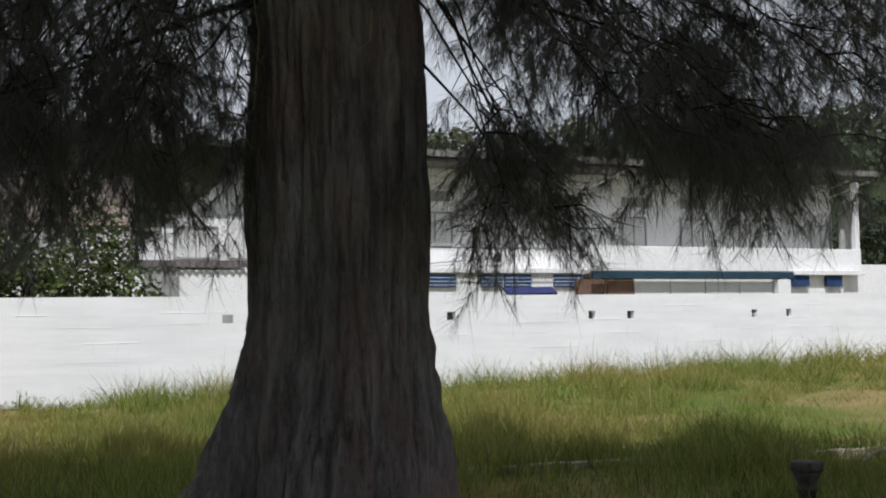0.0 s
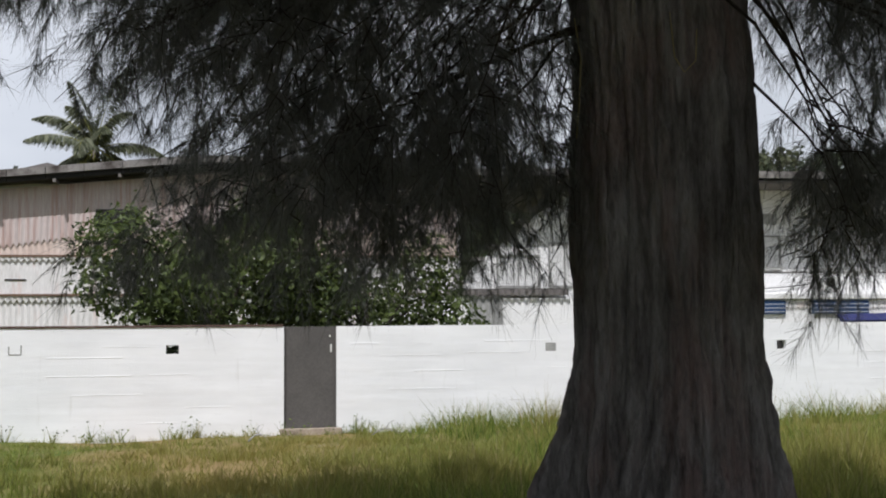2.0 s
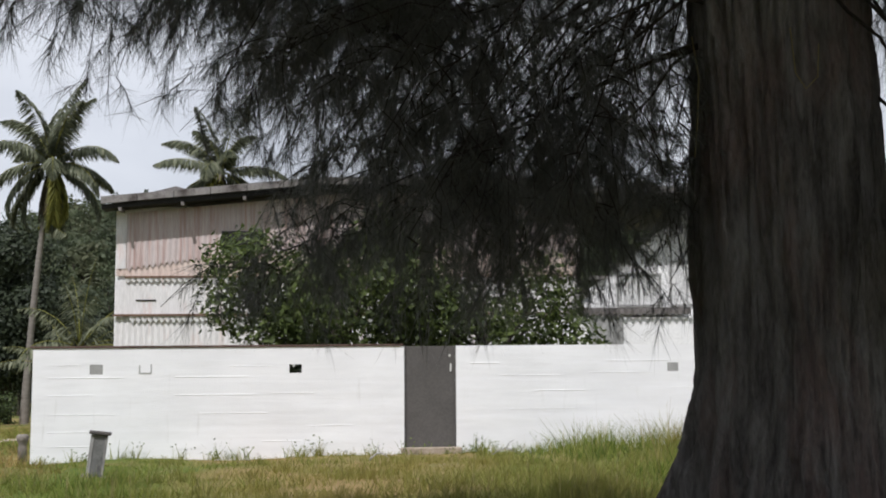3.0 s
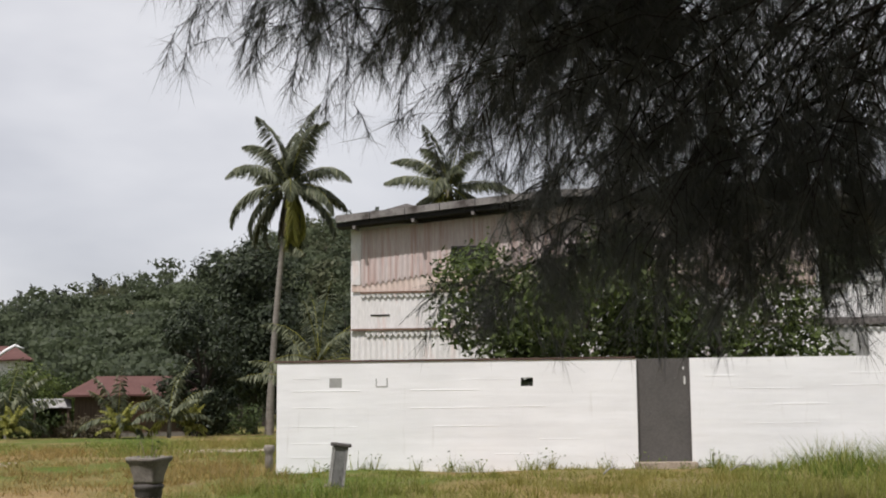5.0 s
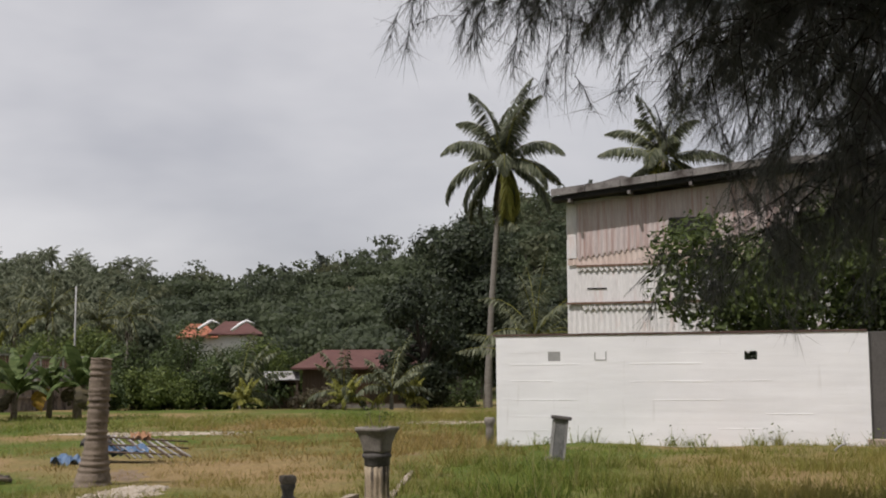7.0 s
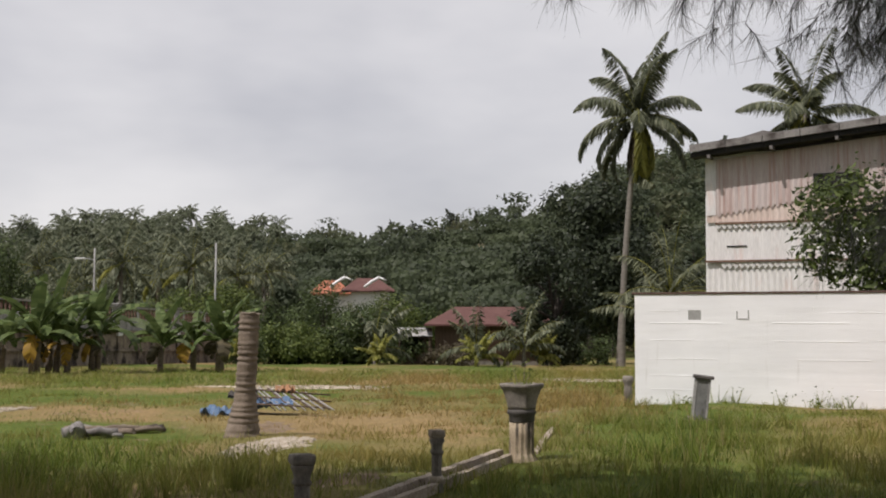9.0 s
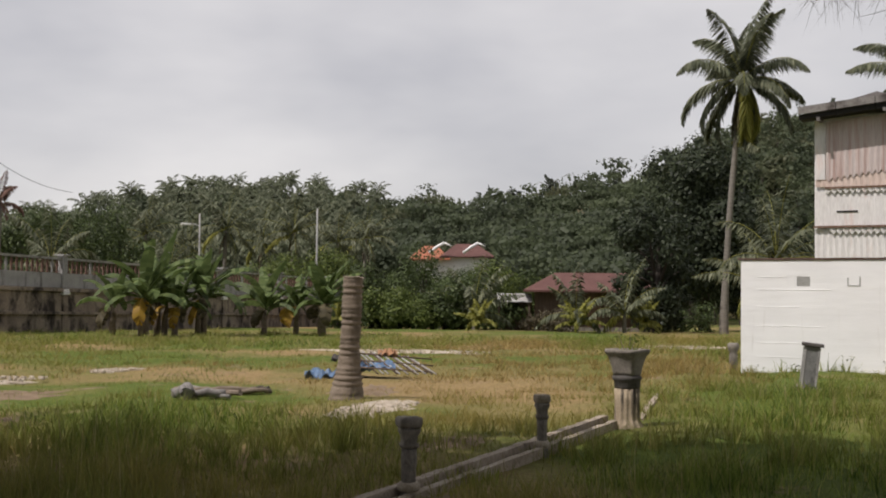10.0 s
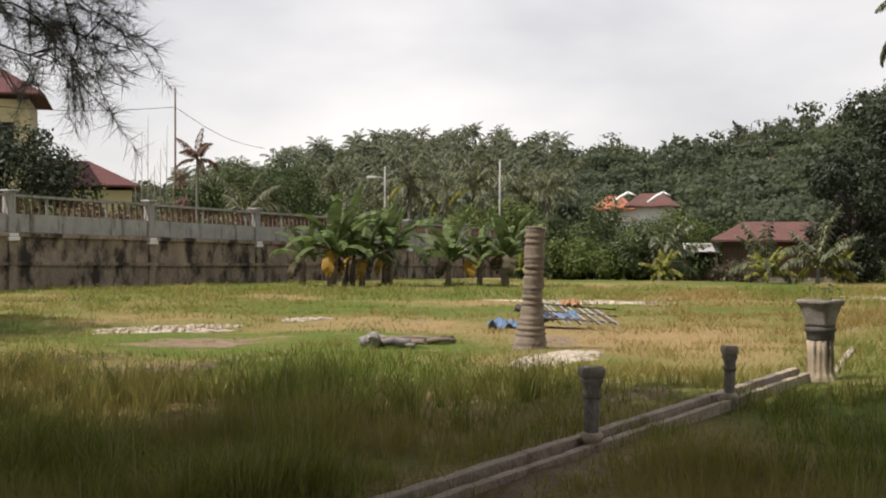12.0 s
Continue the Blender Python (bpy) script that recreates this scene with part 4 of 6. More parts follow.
def corrugated(u0, u1, z0, z1, v, pitch=0.15, depth=0.02, teeth=0.0, rise=0.0, rise_to=0.0, rise_top=0.0):
    """Corrugated sheet facing the garden; teeth: a zigzag lower edge."""
    bm = bmesh.new()
    n = round((u1 - u0) / (pitch / 4))
    cols = []
    for k in range(n + 1):
        u = u0 + (u1 - u0) * k / n
        ph = (k % 4) / 4
        y = v - depth * math.sin(2 * math.pi * ph)
        up = rise * min(u - u0, rise_to)
        tz = z0 - teeth * (1 - abs(2 * ph - 1)) + up
        top = z1 + rise_top * min(u - u0, 6.0)
        cols.append([bm.verts.new((u, y, z)) for z in (tz, z0 + 0.02 + up, top)] + [bm.verts.new((u, y + 0.006, z)) for z in (top, tz)])
    for a, b in zip(cols, cols[1:]):
        for i in range(4):
            bm.faces.new((a[i], b[i], b[i + 1], a[i + 1]))
        bm.faces.new((a[4], b[4], b[0], a[0]))
    return bm


def shutter_window(house, u0, u1, z0, z1, v=-0.03):
    w = part("window", frame_mesh(u0, u1, z0, z1, v), M_WINFRAME, house, "closed pale grey louvred shutters in a timber frame")
    mid = (u0 + u1) / 2
    for a, b in ((u0 + 0.06, mid - 0.02), (mid + 0.02, u1 - 0.06)):
        bm = bmesh.new()
        n = 14
        for k in range(n):
            z = z0 + 0.07 + (z1 - z0 - 0.14) * k / n
            h = (z1 - z0 - 0.14) / n
            prism(bm, ((v + 0.0, z), (v + 0.01, z), (v + 0.022, z + h * 0.98), (v + 0.012, z + h * 0.98)), a, b)
        tagged(part("shutter", bm, M_SHUTTER, w), kind="stuff")


def frame_mesh(u0, u1, z0, z1, v):
    bm = bmesh.new()
    for x0, x1, a, b in ((u0, u0 + 0.05, z0, z1), (u1 - 0.05, u1, z0, z1), (u0 + 0.05, u1 - 0.05, z1 - 0.05, z1), (u0 + 0.05, u1 - 0.05, z0, z0 + 0.05)):
        add_box(bm, x0, x1, v - 0.03, v + 0.028, a, b)
    mid = (u0 + u1) / 2
    add_box(bm, mid - 0.018, mid + 0.018, v - 0.02, v + 0.028, z0 + 0.05, z1 - 0.05)
    return bm


def build_house():
    h = thing("long_house", "long white two-storey house with low sheet roof and corrugated cladding", "house", HOUSE)
    # clad wing
    box("wall", 0.3, 13.3, 0.06, 6.0, -1.2, 6.2, M_HOUSE, h)
    part("cladding", corrugated(0.62, 13.2, 4.5, 6.02, -0.03, 0.16, 0.01, 0.13, 0.14, 3.0, 0.09), M_RUST_SHEET, h, "faded pinkish corrugated sheet with zigzag lower edge")
    part("cladding", corrugated(0.34, 13.2, 4.26, 5.0, 0.0, 0.16, 0.008), M_PINK, h)
    part("cladding", corrugated(0.34, 0.6, 4.46, 6.04, -0.02, 0.3, 0.006), M_WHITE_SHEET, h)
    box("trim_board", 0.6, 13.2, -0.08, -0.02, 4.2, 4.25, M_BROWN, h)
    part("valance", corrugated(0.6, 13.2, 4.15, 4.2, -0.055, 0.16, 0.012, 0.09), M_WHITE_SHEET, h)
    part("cladding", corrugated(0.34, 13.2, 3.2, 4.14, 0.0, 0.3, 0.004), M_WHITE_SHEET, h)
    box("trim_board", 0.3, 13.2, -0.1, 0.0, 3.14, 3.19, M_BROWN, h)
    part("valance", corrugated(0.75, 13.2, 3.06, 3.13, -0.06, 0.16, 0.012, 0.12), M_WHITE_SHEET, h)
    part("cladding", corrugated(0.34, 13.2, 0.0, 3.12, 0.0, 0.16, 0.009), M_WHITE_SHEET, h)
    box("vent_slot", 0.9, 1.45, -0.02, 0.02, 3.56, 3.6, M_DARK, h)
    box("window", 3.25, 4.4, -0.07, 0.0, 4.95, 5.5, M_DARK, h, "dark unglazed window opening")
    box("window", 6.6, 7.8, -0.07, 0.0, 4.95, 5.5, M_DARK, h)
    # raking wing with stepped brackets
    bm = bmesh.new()
    prism(bm, ((13.3, -1.2), (13.3, 3.65), (16.7, 6.4), (17.6, 6.4), (17.6, -1.2)), 0, 0.2)
    for v in bm.verts:
        v.co = Vector((v.co.y, -0.35 + v.co.x, v.co.z))
    bmesh.ops.recalc_face_normals(bm, faces=bm.faces[:])
    part("gable_wall", bm, M_HOUSE, h)
    for k in range(8):
        u, z = 13.35 + 0.44 * k, 3.72 + 0.355 * k
        box("bracket", u - 0.28, u + 0.12, -0.5, -0.1, z, z + 0.1, M_FASCIA, h)
    shutter_window(h, 14.25, 15.5, 3.32, 4.25, -0.37)
    shutter_window(h, 15.75, 16.7, 3.32, 4.6, -0.37)
    part("ledge_roof", corrugated(12.7, 16.2, 3.1, 3.22, -0.85, 0.2, 0.03, 0.05), M_ROOF_GREY, h)
    box("ledge", 12.7, 16.2, -0.8, -0.36, 3.22, 3.27, M_ROOF_GREY, h)
    part("loose_sheet", corrugated(13.4, 14.35, 2.05, 3.05, -0.75, 0.2, 0.02, 0.03), M_PATCH, h, "grey corrugated sheet leaning over the wall")
    box("lower_wall", 12.6, 21.0, -0.72, -0.4, -1.2, 3.0, M_HOUSE, h)
    # main block
    box("wall", 17.6, 37.72, 0.0, 7.0, -1.2, 6.2, M_HOUSE, h)
    for u in (17.85, 19.75, 21.64, 23.7, 26.3, 28.9, 31.2, 33.6):
        shutter_window(h, u, u + (1.2 if u < 28 else 0.95), 3.84, 4.86)
        bm = corrugated(u + 0.02, u + 1.1, 5.2, 5.5, -0.04, 0.12, 0.012, 0.05)
        part("vent", bm, M_PATCH, h, "louvred vent strip")
    shutter_window(h, 36.7, 37.62, 3.84, 4.74)
    box("string_course", 17.6, 27.0, -0.025, 0.0, 3.76, 3.79, M_FASCIA, h)
    box("canopy_slab", 17.6, 26.8, -1.09, 0.0, 2.94, 3.1, M_HOUSE, h, bevel=0.02)
    box("lower_wall", 21.02, 26.9, -0.95, -0.55, -1.2, 2.93, M_HOUSE, h)
    for u0, u1 in ((21.3, 22.48), (23.3, 24.03), (24.1, 25.0), (25.8, 26.85)):
        aw = box("awning", u0, u1, -1.03, -0.953, 2.52, 2.9, M_BLUE, h, "dark blue striped roller blind")
        for k in range(3):
            box("stripe", u0 + 0.01, u1 - 0.01, -1.042, -1.032, 2.57 + 0.11 * k, 2.583 + 0.11 * k, M_HOUSE, aw)
    for u0 in (22.51, 25.03):
        part("valance", corrugated(u0, u0 + 0.76, 2.72, 2.84, -0.985, 0.12, 0.012, 0.08), M_WHITE_SHEET, h)
    bm = bmesh.new()
    prism(bm, ((-1.36, 2.24), (-1.4, 2.3), (-1.06, 2.5), (-1.045, 2.46)), 24.0, 25.7)
    for v in bm.verts:
        v.co.z -= 0.06 * math.sin((v.co.x - 24.0) * 2.2)
    part("cloth_awning", bm, M_VIOLET, h, "sagging violet-blue cloth awning")
    # veranda under the balcony
    box("balcony_wall", 27.0, 37.8, -1.3, -1.1, 3.02, 3.8, M_HOUSE, h, bevel=0.02)
    box("balcony_floor", 27.0, 37.8, -1.1, 0.0, 2.94, 3.05, M_HOUSE, h)
    bm = bmesh.new()
    prism(bm, ((-1.5, 2.78), (-1.5, 2.98), (-1.42, 3.0), (-1.42, 2.78)), 26.9, 34.66)
    part("fascia", bm, M_TEAL, h, "dark teal fascia board")
    box("brown_panel", 26.5, 27.5, -1.2, -1.1, 1.6, 2.75, M_BROWN, h)
    box("brown_panel", 27.58, 28.53, -1.25, -1.15, 1.6, 2.72, M_BROWN, h)
    for k in range(4):
        box("grey_panel", 28.57 + 1.36 * k, 29.9 + 1.36 * k, -1.24, -1.14, 0.0, 2.76, M_SHUTTER, h)
    box("pier", 34.02, 34.54, -1.5, -1.2, -1.2, 2.74, M_HOUSE, h, bevel=0.02)
    box("lower_wall", 34.55, 36.95, -1.3, -1.0, -1.2, 2.9, M_HOUSE, h)
    for u0, u1 in ((34.57, 35.37), (36.13, 36.79)):
        box("awning", u0, u1, -1.45, -1.31, 2.52, 2.88, M_BLUE, h, "dark blue striped roller blind")
    box("canopy_slab", 34.67, 37.8, -1.55, -1.31, 2.9, 3.0, M_HOUSE, h, bevel=0.01)
    box("corner_column", 37.6, 37.78, -1.28, -1.1, 3.8, 6.15, M_HOUSE, h)
    box("corner_panel", 37.74, 38.36, -0.4, -0.3, 3.8, 6.15, M_PATCH, h)
    # hip end rising behind the eave
    bm = bmesh.new()
    prism(bm, ((0.05, 6.36), (0.05, 6.42), (1.85, 6.86), (2.35, 6.72), (2.35, 6.36)), 0.5, 0.62)
    for v in bm.verts:
        v.co = Vector((v.co.y, v.co.x, v.co.z))
    bmesh.ops.recalc_face_normals(bm, faces=bm.faces[:])
    part("roof_end", bm, M_ROOF_GREY, h, "dark rusty hip end of the roof")
    # roof, gutter board and struts
    bm = bmesh.new()
    prism(bm, ((-1.35, 6.5), (-1.35, 6.56), (3.5, 6.98), (8.2, 6.56), (8.2, 6.5), (3.5, 6.92)), 13.0, 38.7)
    part("roof", bm, M_ROOF_GREY, h, "low weathered sheet roof")
    for k in range(13):
        ra, rb = 0.09 * min(k, 6.0), 0.09 * min(k + 1.0, 6.0)
        bm = bmesh.new()
        prism(bm, ((-0.55, 6.35), (-0.55, 6.41), (3.0, 6.72), (6.6, 6.52), (6.6, 6.46), (3.0, 6.66)), float(k), k + 0.997)
        for v in bm.verts:
            v.co.z += ra if v.co.x < k + 0.5 else rb
        part("roof_sheet", bm, M_ROOF_GREY, h)
    for k in range(13):
        ra, rb = 0.09 * min(k, 6.0), 0.09 * min(k + 1.0, 6.0)
        # the eave's shade is put in as near-black boards behind the gutter board
        for nm, y0, y1, z0, z1, mt in (("gutter_board", -0.62, -0.56, 6.2, 6.39, M_FASCIA), ("soffit_shade_board", -0.54, 0.03, 6.06, 6.19, M_DARK)):
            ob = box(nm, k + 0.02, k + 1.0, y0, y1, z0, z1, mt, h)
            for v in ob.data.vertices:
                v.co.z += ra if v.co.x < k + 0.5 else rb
    for k in range(8):
        e = 0.09 * min(0.5 + 1.7 * k, 6.0)
        box("bracket", 0.5 + 1.7 * k, 0.58 + 1.7 * k, -0.6, -0.1, 5.96 + e, 6.055 + e, M_ROOF_GREY, h)
    box("gutter_board", 13.0, 38.65, -1.42, -1.36, 6.36, 6.54, M_FASCIA, h)
    box("soffit", 13.0, 38.6, -1.3, 0.0, 6.22, 6.3, M_ROOF_GREY, h)
    for u in (19.5, 24.5, 28.4, 31.9, 37.5, 38.4):
        bm = bmesh.new()
        tube(bm, [(u - 0.9, 0.0, 5.7), (u, -1.2, 6.22)], [0.05, 0.05], 6)
        part("strut", bm, M_HOUSE, h)
    bm = bmesh.new()
    tube(bm, [(21.0, -0.04, 3.15), (22.4, -0.05, 3.3), (23.2, -0.05, 3.36), (24.2, -0.06, 3.5)], [0.012] * 4, 5)
    part("cable", bm, M_WIRE, h)
    ac = box("air_conditioner", 24.02, 24.5, -0.36, -0.1, 3.26, 3.62, M_PLASTIC, h, "white outdoor air conditioner unit", 0.02)
    bm = bmesh.new()
    for r in (0.06, 0.1, 0.14):
        bmesh.ops.create_cone(bm, segments=18, radius1=r, radius2=r - 0.012, depth=0.02, cap_ends=False, matrix=pose(24.2, -0.37, 3.44, 90))
    add_box(bm, 24.08, 24.32, -0.367, -0.362, 3.32, 3.56)
    part("fan_grille", bm, M_DARK, ac)
    box("yard_wall", 37.05, 47.0, -0.9, -0.7, -1.2, 3.3, M_HOUSE, h)


build_house()

# garden trees between wall and house
bx, by = at(27.0, 26.6)
broadleaf("mango_tree", "leafy dark green garden tree behind the white wall", "tree", (bx - 0.1, by + 0.6, -0.3), 5.6, 2.75, 13000, 0.18, M_LEAF_MANGO, 31, 0.22, 34, 0.32, 0.14, "garden trees")
bx, by = at(19.5, 28.0)
broadleaf("mango_tree", "leafy dark green garden tree behind the white wall", "tree", (bx, by, -0.2), 4.7, 2.5, 8000, 0.18, M_LEAF_MANGO, 32, 0.22, 28, 0.32, 0.13, "garden trees")
bx, by = at(23.5, 28.6)
broadleaf("mango_tree", "tall dark garden tree before the house", "tree", (bx, by, -0.2), 5.6, 2.2, 2300, 0.2, M_LEAF_MANGO, 33, 0.3, 18, 0.3, 0.15, "garden trees")
bx, by = at(28.5, 25.7)
broadleaf("bush", "dark leafy bush close behind the white wall", "bush", (bx, by, -0.3), 2.5, 1.3, 4200, 0.2, M_LEAF_DARK, 36, 0.0, 18, 0.36, 0.06)


# ---- garden ornaments ----
def squared(a, z):
    """Turns a ring into a square with soft corners."""
    a += math.pi / 4
    return 0.96 / (abs(math.cos(a)) ** 7 + abs(math.sin(a)) ** 7) ** (1 / 7)


def worn(bm, amount, scale=9.0):
    """Chips and dents in a cast surface."""
    for v in bm.verts:
        v.co += amount * Vector((noise.noise(v.co * scale), noise.noise(v.co * scale + Vector((7, 0, 0))), noise.noise(v.co * scale + Vector((0, 5, 0)))))


def pedestal(label, at_xy, cap, stem, height, mat, rz=0, lean=0, capmat=None, group="garden pedestals"):
    """A slim cast pedestal: square moulded head on a waisted fluted stem."""
    x, y = at_xy
    t = thing("garden_pedestal", label, "pedestal", pose(x, y, float(gz(x, y)) - 0.03, lean, 0, rz), group)
    H = height
    bm = bmesh.new()
    lathe(bm, ((stem * 1.5, -0.1), (stem * 1.5, 0.05), (stem * 1.15, 0.09), (stem * 0.95, 0.16), (stem, H * 0.35), (stem, H * 0.5), (stem * 1.02, H - 0.225)), 48, lambda a, z: 1 + 0.07 * math.cos(8 * a))
    worn(bm, 0.005)
    part("stem", bm, mat, t)
    bm = bmesh.new()
    lathe(bm, ((stem * 1.04, H - 0.222), (stem * 1.24, H - 0.205), (stem * 1.24, H - 0.19), (stem * 1.02, H - 0.18), (stem * 1.1, H - 0.14), (stem * 1.45, H - 0.1), (cap * 0.86, H - 0.078)), 40, squared)
    worn(bm, 0.004)
    part("head", bm, mat, t)
    bm = bmesh.new()
    lathe(bm, ((cap * 0.9, H - 0.076), (cap * 1.02, H - 0.062), (cap * 1.04, H - 0.02), (cap * 0.94, H - 0.004), (cap * 0.5, H)), 40, squared)
    worn(bm, 0.007, 14)
    part("cap", bm, capmat or mat, t, "square moulded cap with chipped edges")
    bm = bmesh.new()
    lathe(bm, ((stem * 1.25, 0.1), (stem * 1.5, 0.12), (stem * 1.5, 0.15), (stem * 1.2, 0.165)), 24)
    worn(bm, 0.006, 14)
    part("collar", bm, M_SAND, t, "pale crumbling collar")
    return t


pedestal("short weathered brown-grey concrete pedestal in tall grass", (-7.17, 4.64), 0.085, 0.052, 0.62, M_CONCRETE, 25)
pedestal("slim grey concrete pedestal with a pale worn cap", (-8.42, 6.95), 0.068, 0.045, 0.58, M_CONCRETE, 20, 0, M_KERB)
pedestal("short dark weathered concrete pedestal in tall grass", (2.61, 8.61), 0.095, 0.055, 0.45, M_CONCRETE_DARK, -10)


def build_planter():
    x, y = -9.53, 9.13
    t = thing("planter_column", "weathered concrete planter bowl on a fluted column with a weedy plant", "planter", pose(x, y, float(gz(x, y)), 0, 0, 62))
    bm = bmesh.new()
    lathe(bm, ((0.17, -0.2), (0.17, 0.04), (0.135, 0.09), (0.128, 0.12), (0.126, 0.3), (0.13, 0.44)), 96, lambda a, z: 1 + 0.075 * max(-0.5, math.cos(13 * a)))
    worn(bm, 0.004)
    part("column", bm, M_FLUTED, t, "fluted buff column streaked with dark mould")
    bm = bmesh.new()
    lathe(bm, ((0.132, 0.442), (0.14, 0.46), (0.142, 0.52), (0.158, 0.535), (0.162, 0.56), (0.15, 0.578), (0.13, 0.582)), 36)
    worn(bm, 0.005)
    part("neck", bm, M_CONCRETE_DARK, t, "blackened ring moulding")
    bm = bmesh.new()
    lathe(bm, ((0.128, 0.584), (0.135, 0.62), (0.145, 0.68), (0.165, 0.745), (0.178, 0.79), (0.196, 0.812), (0.2, 0.822), (0.206, 0.826), (0.21, 0.858), (0.202, 0.864), (0.176, 0.862), (0.158, 0.8), (0.05, 0.79)), 48, squared)
    worn(bm, 0.007)
    part("bowl", bm, M_CONCRETE, t, "flared square bowl with a thick chipped rim")
    rng = np.random.default_rng(4)
    n = 40
    p = np.stack([rng.uniform(-0.12, 0.12, n), rng.uniform(-0.12, 0.12, n), np.full(n, 0.79)], 1)
    d = np.stack([rng.normal(scale=0.07, size=n), rng.normal(scale=0.07, size=n), rng.uniform(0.08, 0.3, n)], 1)
    v, f = blades(p, d, 0.012, rng)
    tagged(soup("weeds", v, f, M_GRASS, t, "thin straggly weeds"), kind="stuff")
    for k in range(5):
        a = k * 2.4
        bm = bmesh.new()
        end = Vector((0.11 * math.cos(a), 0.11 * math.sin(a), 0.98 + 0.06 * (k % 3)))
        tube(bm, [(0.02 * math.cos(a), 0.02 * math.sin(a), 0.79), (0.06 * math.cos(a), 0.06 * math.sin(a), 0.9), end], [0.005, 0.004, 0.002], 5)
        st = part("plant_stem", bm, M_STUMP, t)
        q = np.array(end) + rng.normal(scale=0.035, size=(9, 3))
        v, f = leaf_quads(q, 0.055, rng, 0.4)
        tagged(soup("leaves", v, f, M_LEAF_BRIGHT, st), kind="stuff")


build_planter()


def build_leaning_post():
    x, y = -12.36, 16.07
    t = thing("leaning_post", "grey square concrete post leaning in grass before the wall", "post", pose(x, y, float(gz(x, y)), 0, 6.5, 37))
    bm = bmesh.new()
    add_box(bm, -0.13, 0.13, -0.13, 0.13, 0.0, 0.66, 0.012)
    worn(bm, 0.005)
    part("shaft", bm, M_CONCRETE_GREY, t)
    for a, b in ((-0.125, -0.09), (0.09, 0.125)):
        box("edge_fillet", a, b, -0.142, -0.133, 0.03, 0.64, M_FENCE_PALE, t)
        box("edge_fillet", -0.142, -0.133, a, b, 0.03, 0.64, M_FENCE_PALE, t)
    bm = bmesh.new()
    add_box(bm, -0.175, 0.175, -0.175, 0.175, 0.662, 0.71, 0.012)
    part("cap", bm, M_CONCRETE_DARK, t)
    bm = bmesh.new()
    add_box(bm, -0.21, 0.21, -0.21, 0.21, -0.05, 0.0, 0.01)
    add_box(bm, -0.27, 0.27, -0.27, 0.27, -0.14, -0.052, 0.015)
    part("base", bm, M_CONCRETE, t, "stepped pale base slab")


build_leaning_post()
x_, y_ = -15.98, 18.55
pt = thing("garden_post", "small mossy concrete post at the wall's end", "post", pose(x_, y_, float(gz(x_, y_))))
bm_ = bmesh.new()
lathe(bm_, ((0.09, -0.1), (0.085, 0.3), (0.075, 0.36), (0.11, 0.42), (0.12, 0.5), (0.09, 0.54)), 14)
part("shaft", bm_, M_CONCRETE, pt)


# ---- cement edging of an old flower bed ----
def edging(name, label, p0, p1, wide, high, seed):
    rng = random.Random(seed)
    a, b = Vector(p0), Vector(p1)
    ln = (b - a).length
    bm = bmesh.new()
    n = max(6, int(ln / 0.12))
    prev = None
    for k in range(n + 1):
        s = ln * k / n
        e = rng.uniform(-0.006, 0.005)
        ring = [bm.verts.new(c) for c in ((s, -wide / 2 + e, -0.15), (s, -wide / 2 + e, high * 0.93 + e), (s, -wide * 0.45, high + e), (s, wide * 0.45 + e, high + e), (s, wide / 2 + e, high * 0.93), (s, wide / 2 + e, -0.15))]
        if prev:
            for i in range(6):
                bm.faces.new((prev[i], ring[i], ring[(i + 1) % 6], prev[(i + 1) % 6]))
        else:
            bm.faces.new(ring)
        prev = ring
    bm.faces.new(prev[::-1])
    bmesh.ops.recalc_face_normals(bm, faces=bm.faces[:])
    ob = part(name, bm, M_KERB)
    ob.matrix_world = pose(a.x, a.y, float(gz((a.x + b.x) / 2, (a.y + b.y) / 2)), 0, 0, math.degrees(math.atan2(b.y - a.y, b.x - a.x)))
    tagged(ob, label, "edging", "bed edging")


edging("bed_edging", "buff cement edging strip with a crumbling top", (-9.82, 9.08), (-5.2, 0.95), 0.085, 0.1, 1)
edging("bed_edging", "buff cement edging strip with a crumbling top", (-9.55, 8.95), (-4.95, 0.85), 0.07, 0.07, 2)
edging("bed_edging", "buff cement edging strip half hidden in grass", (-10.0, 9.8), (-12.0, 12.2), 0.08, 0.05, 3)
edging("bed_edging", "buff cement edging strip half hidden in grass", (0.2, 11.4), (2.9, 12.4), 0.12, 0.07, 4)
edging("bed_edging", "buff cement edging strip half hidden in grass", (3.6, 12.2), (5.4, 12.9), 0.1, 0.07, 5)


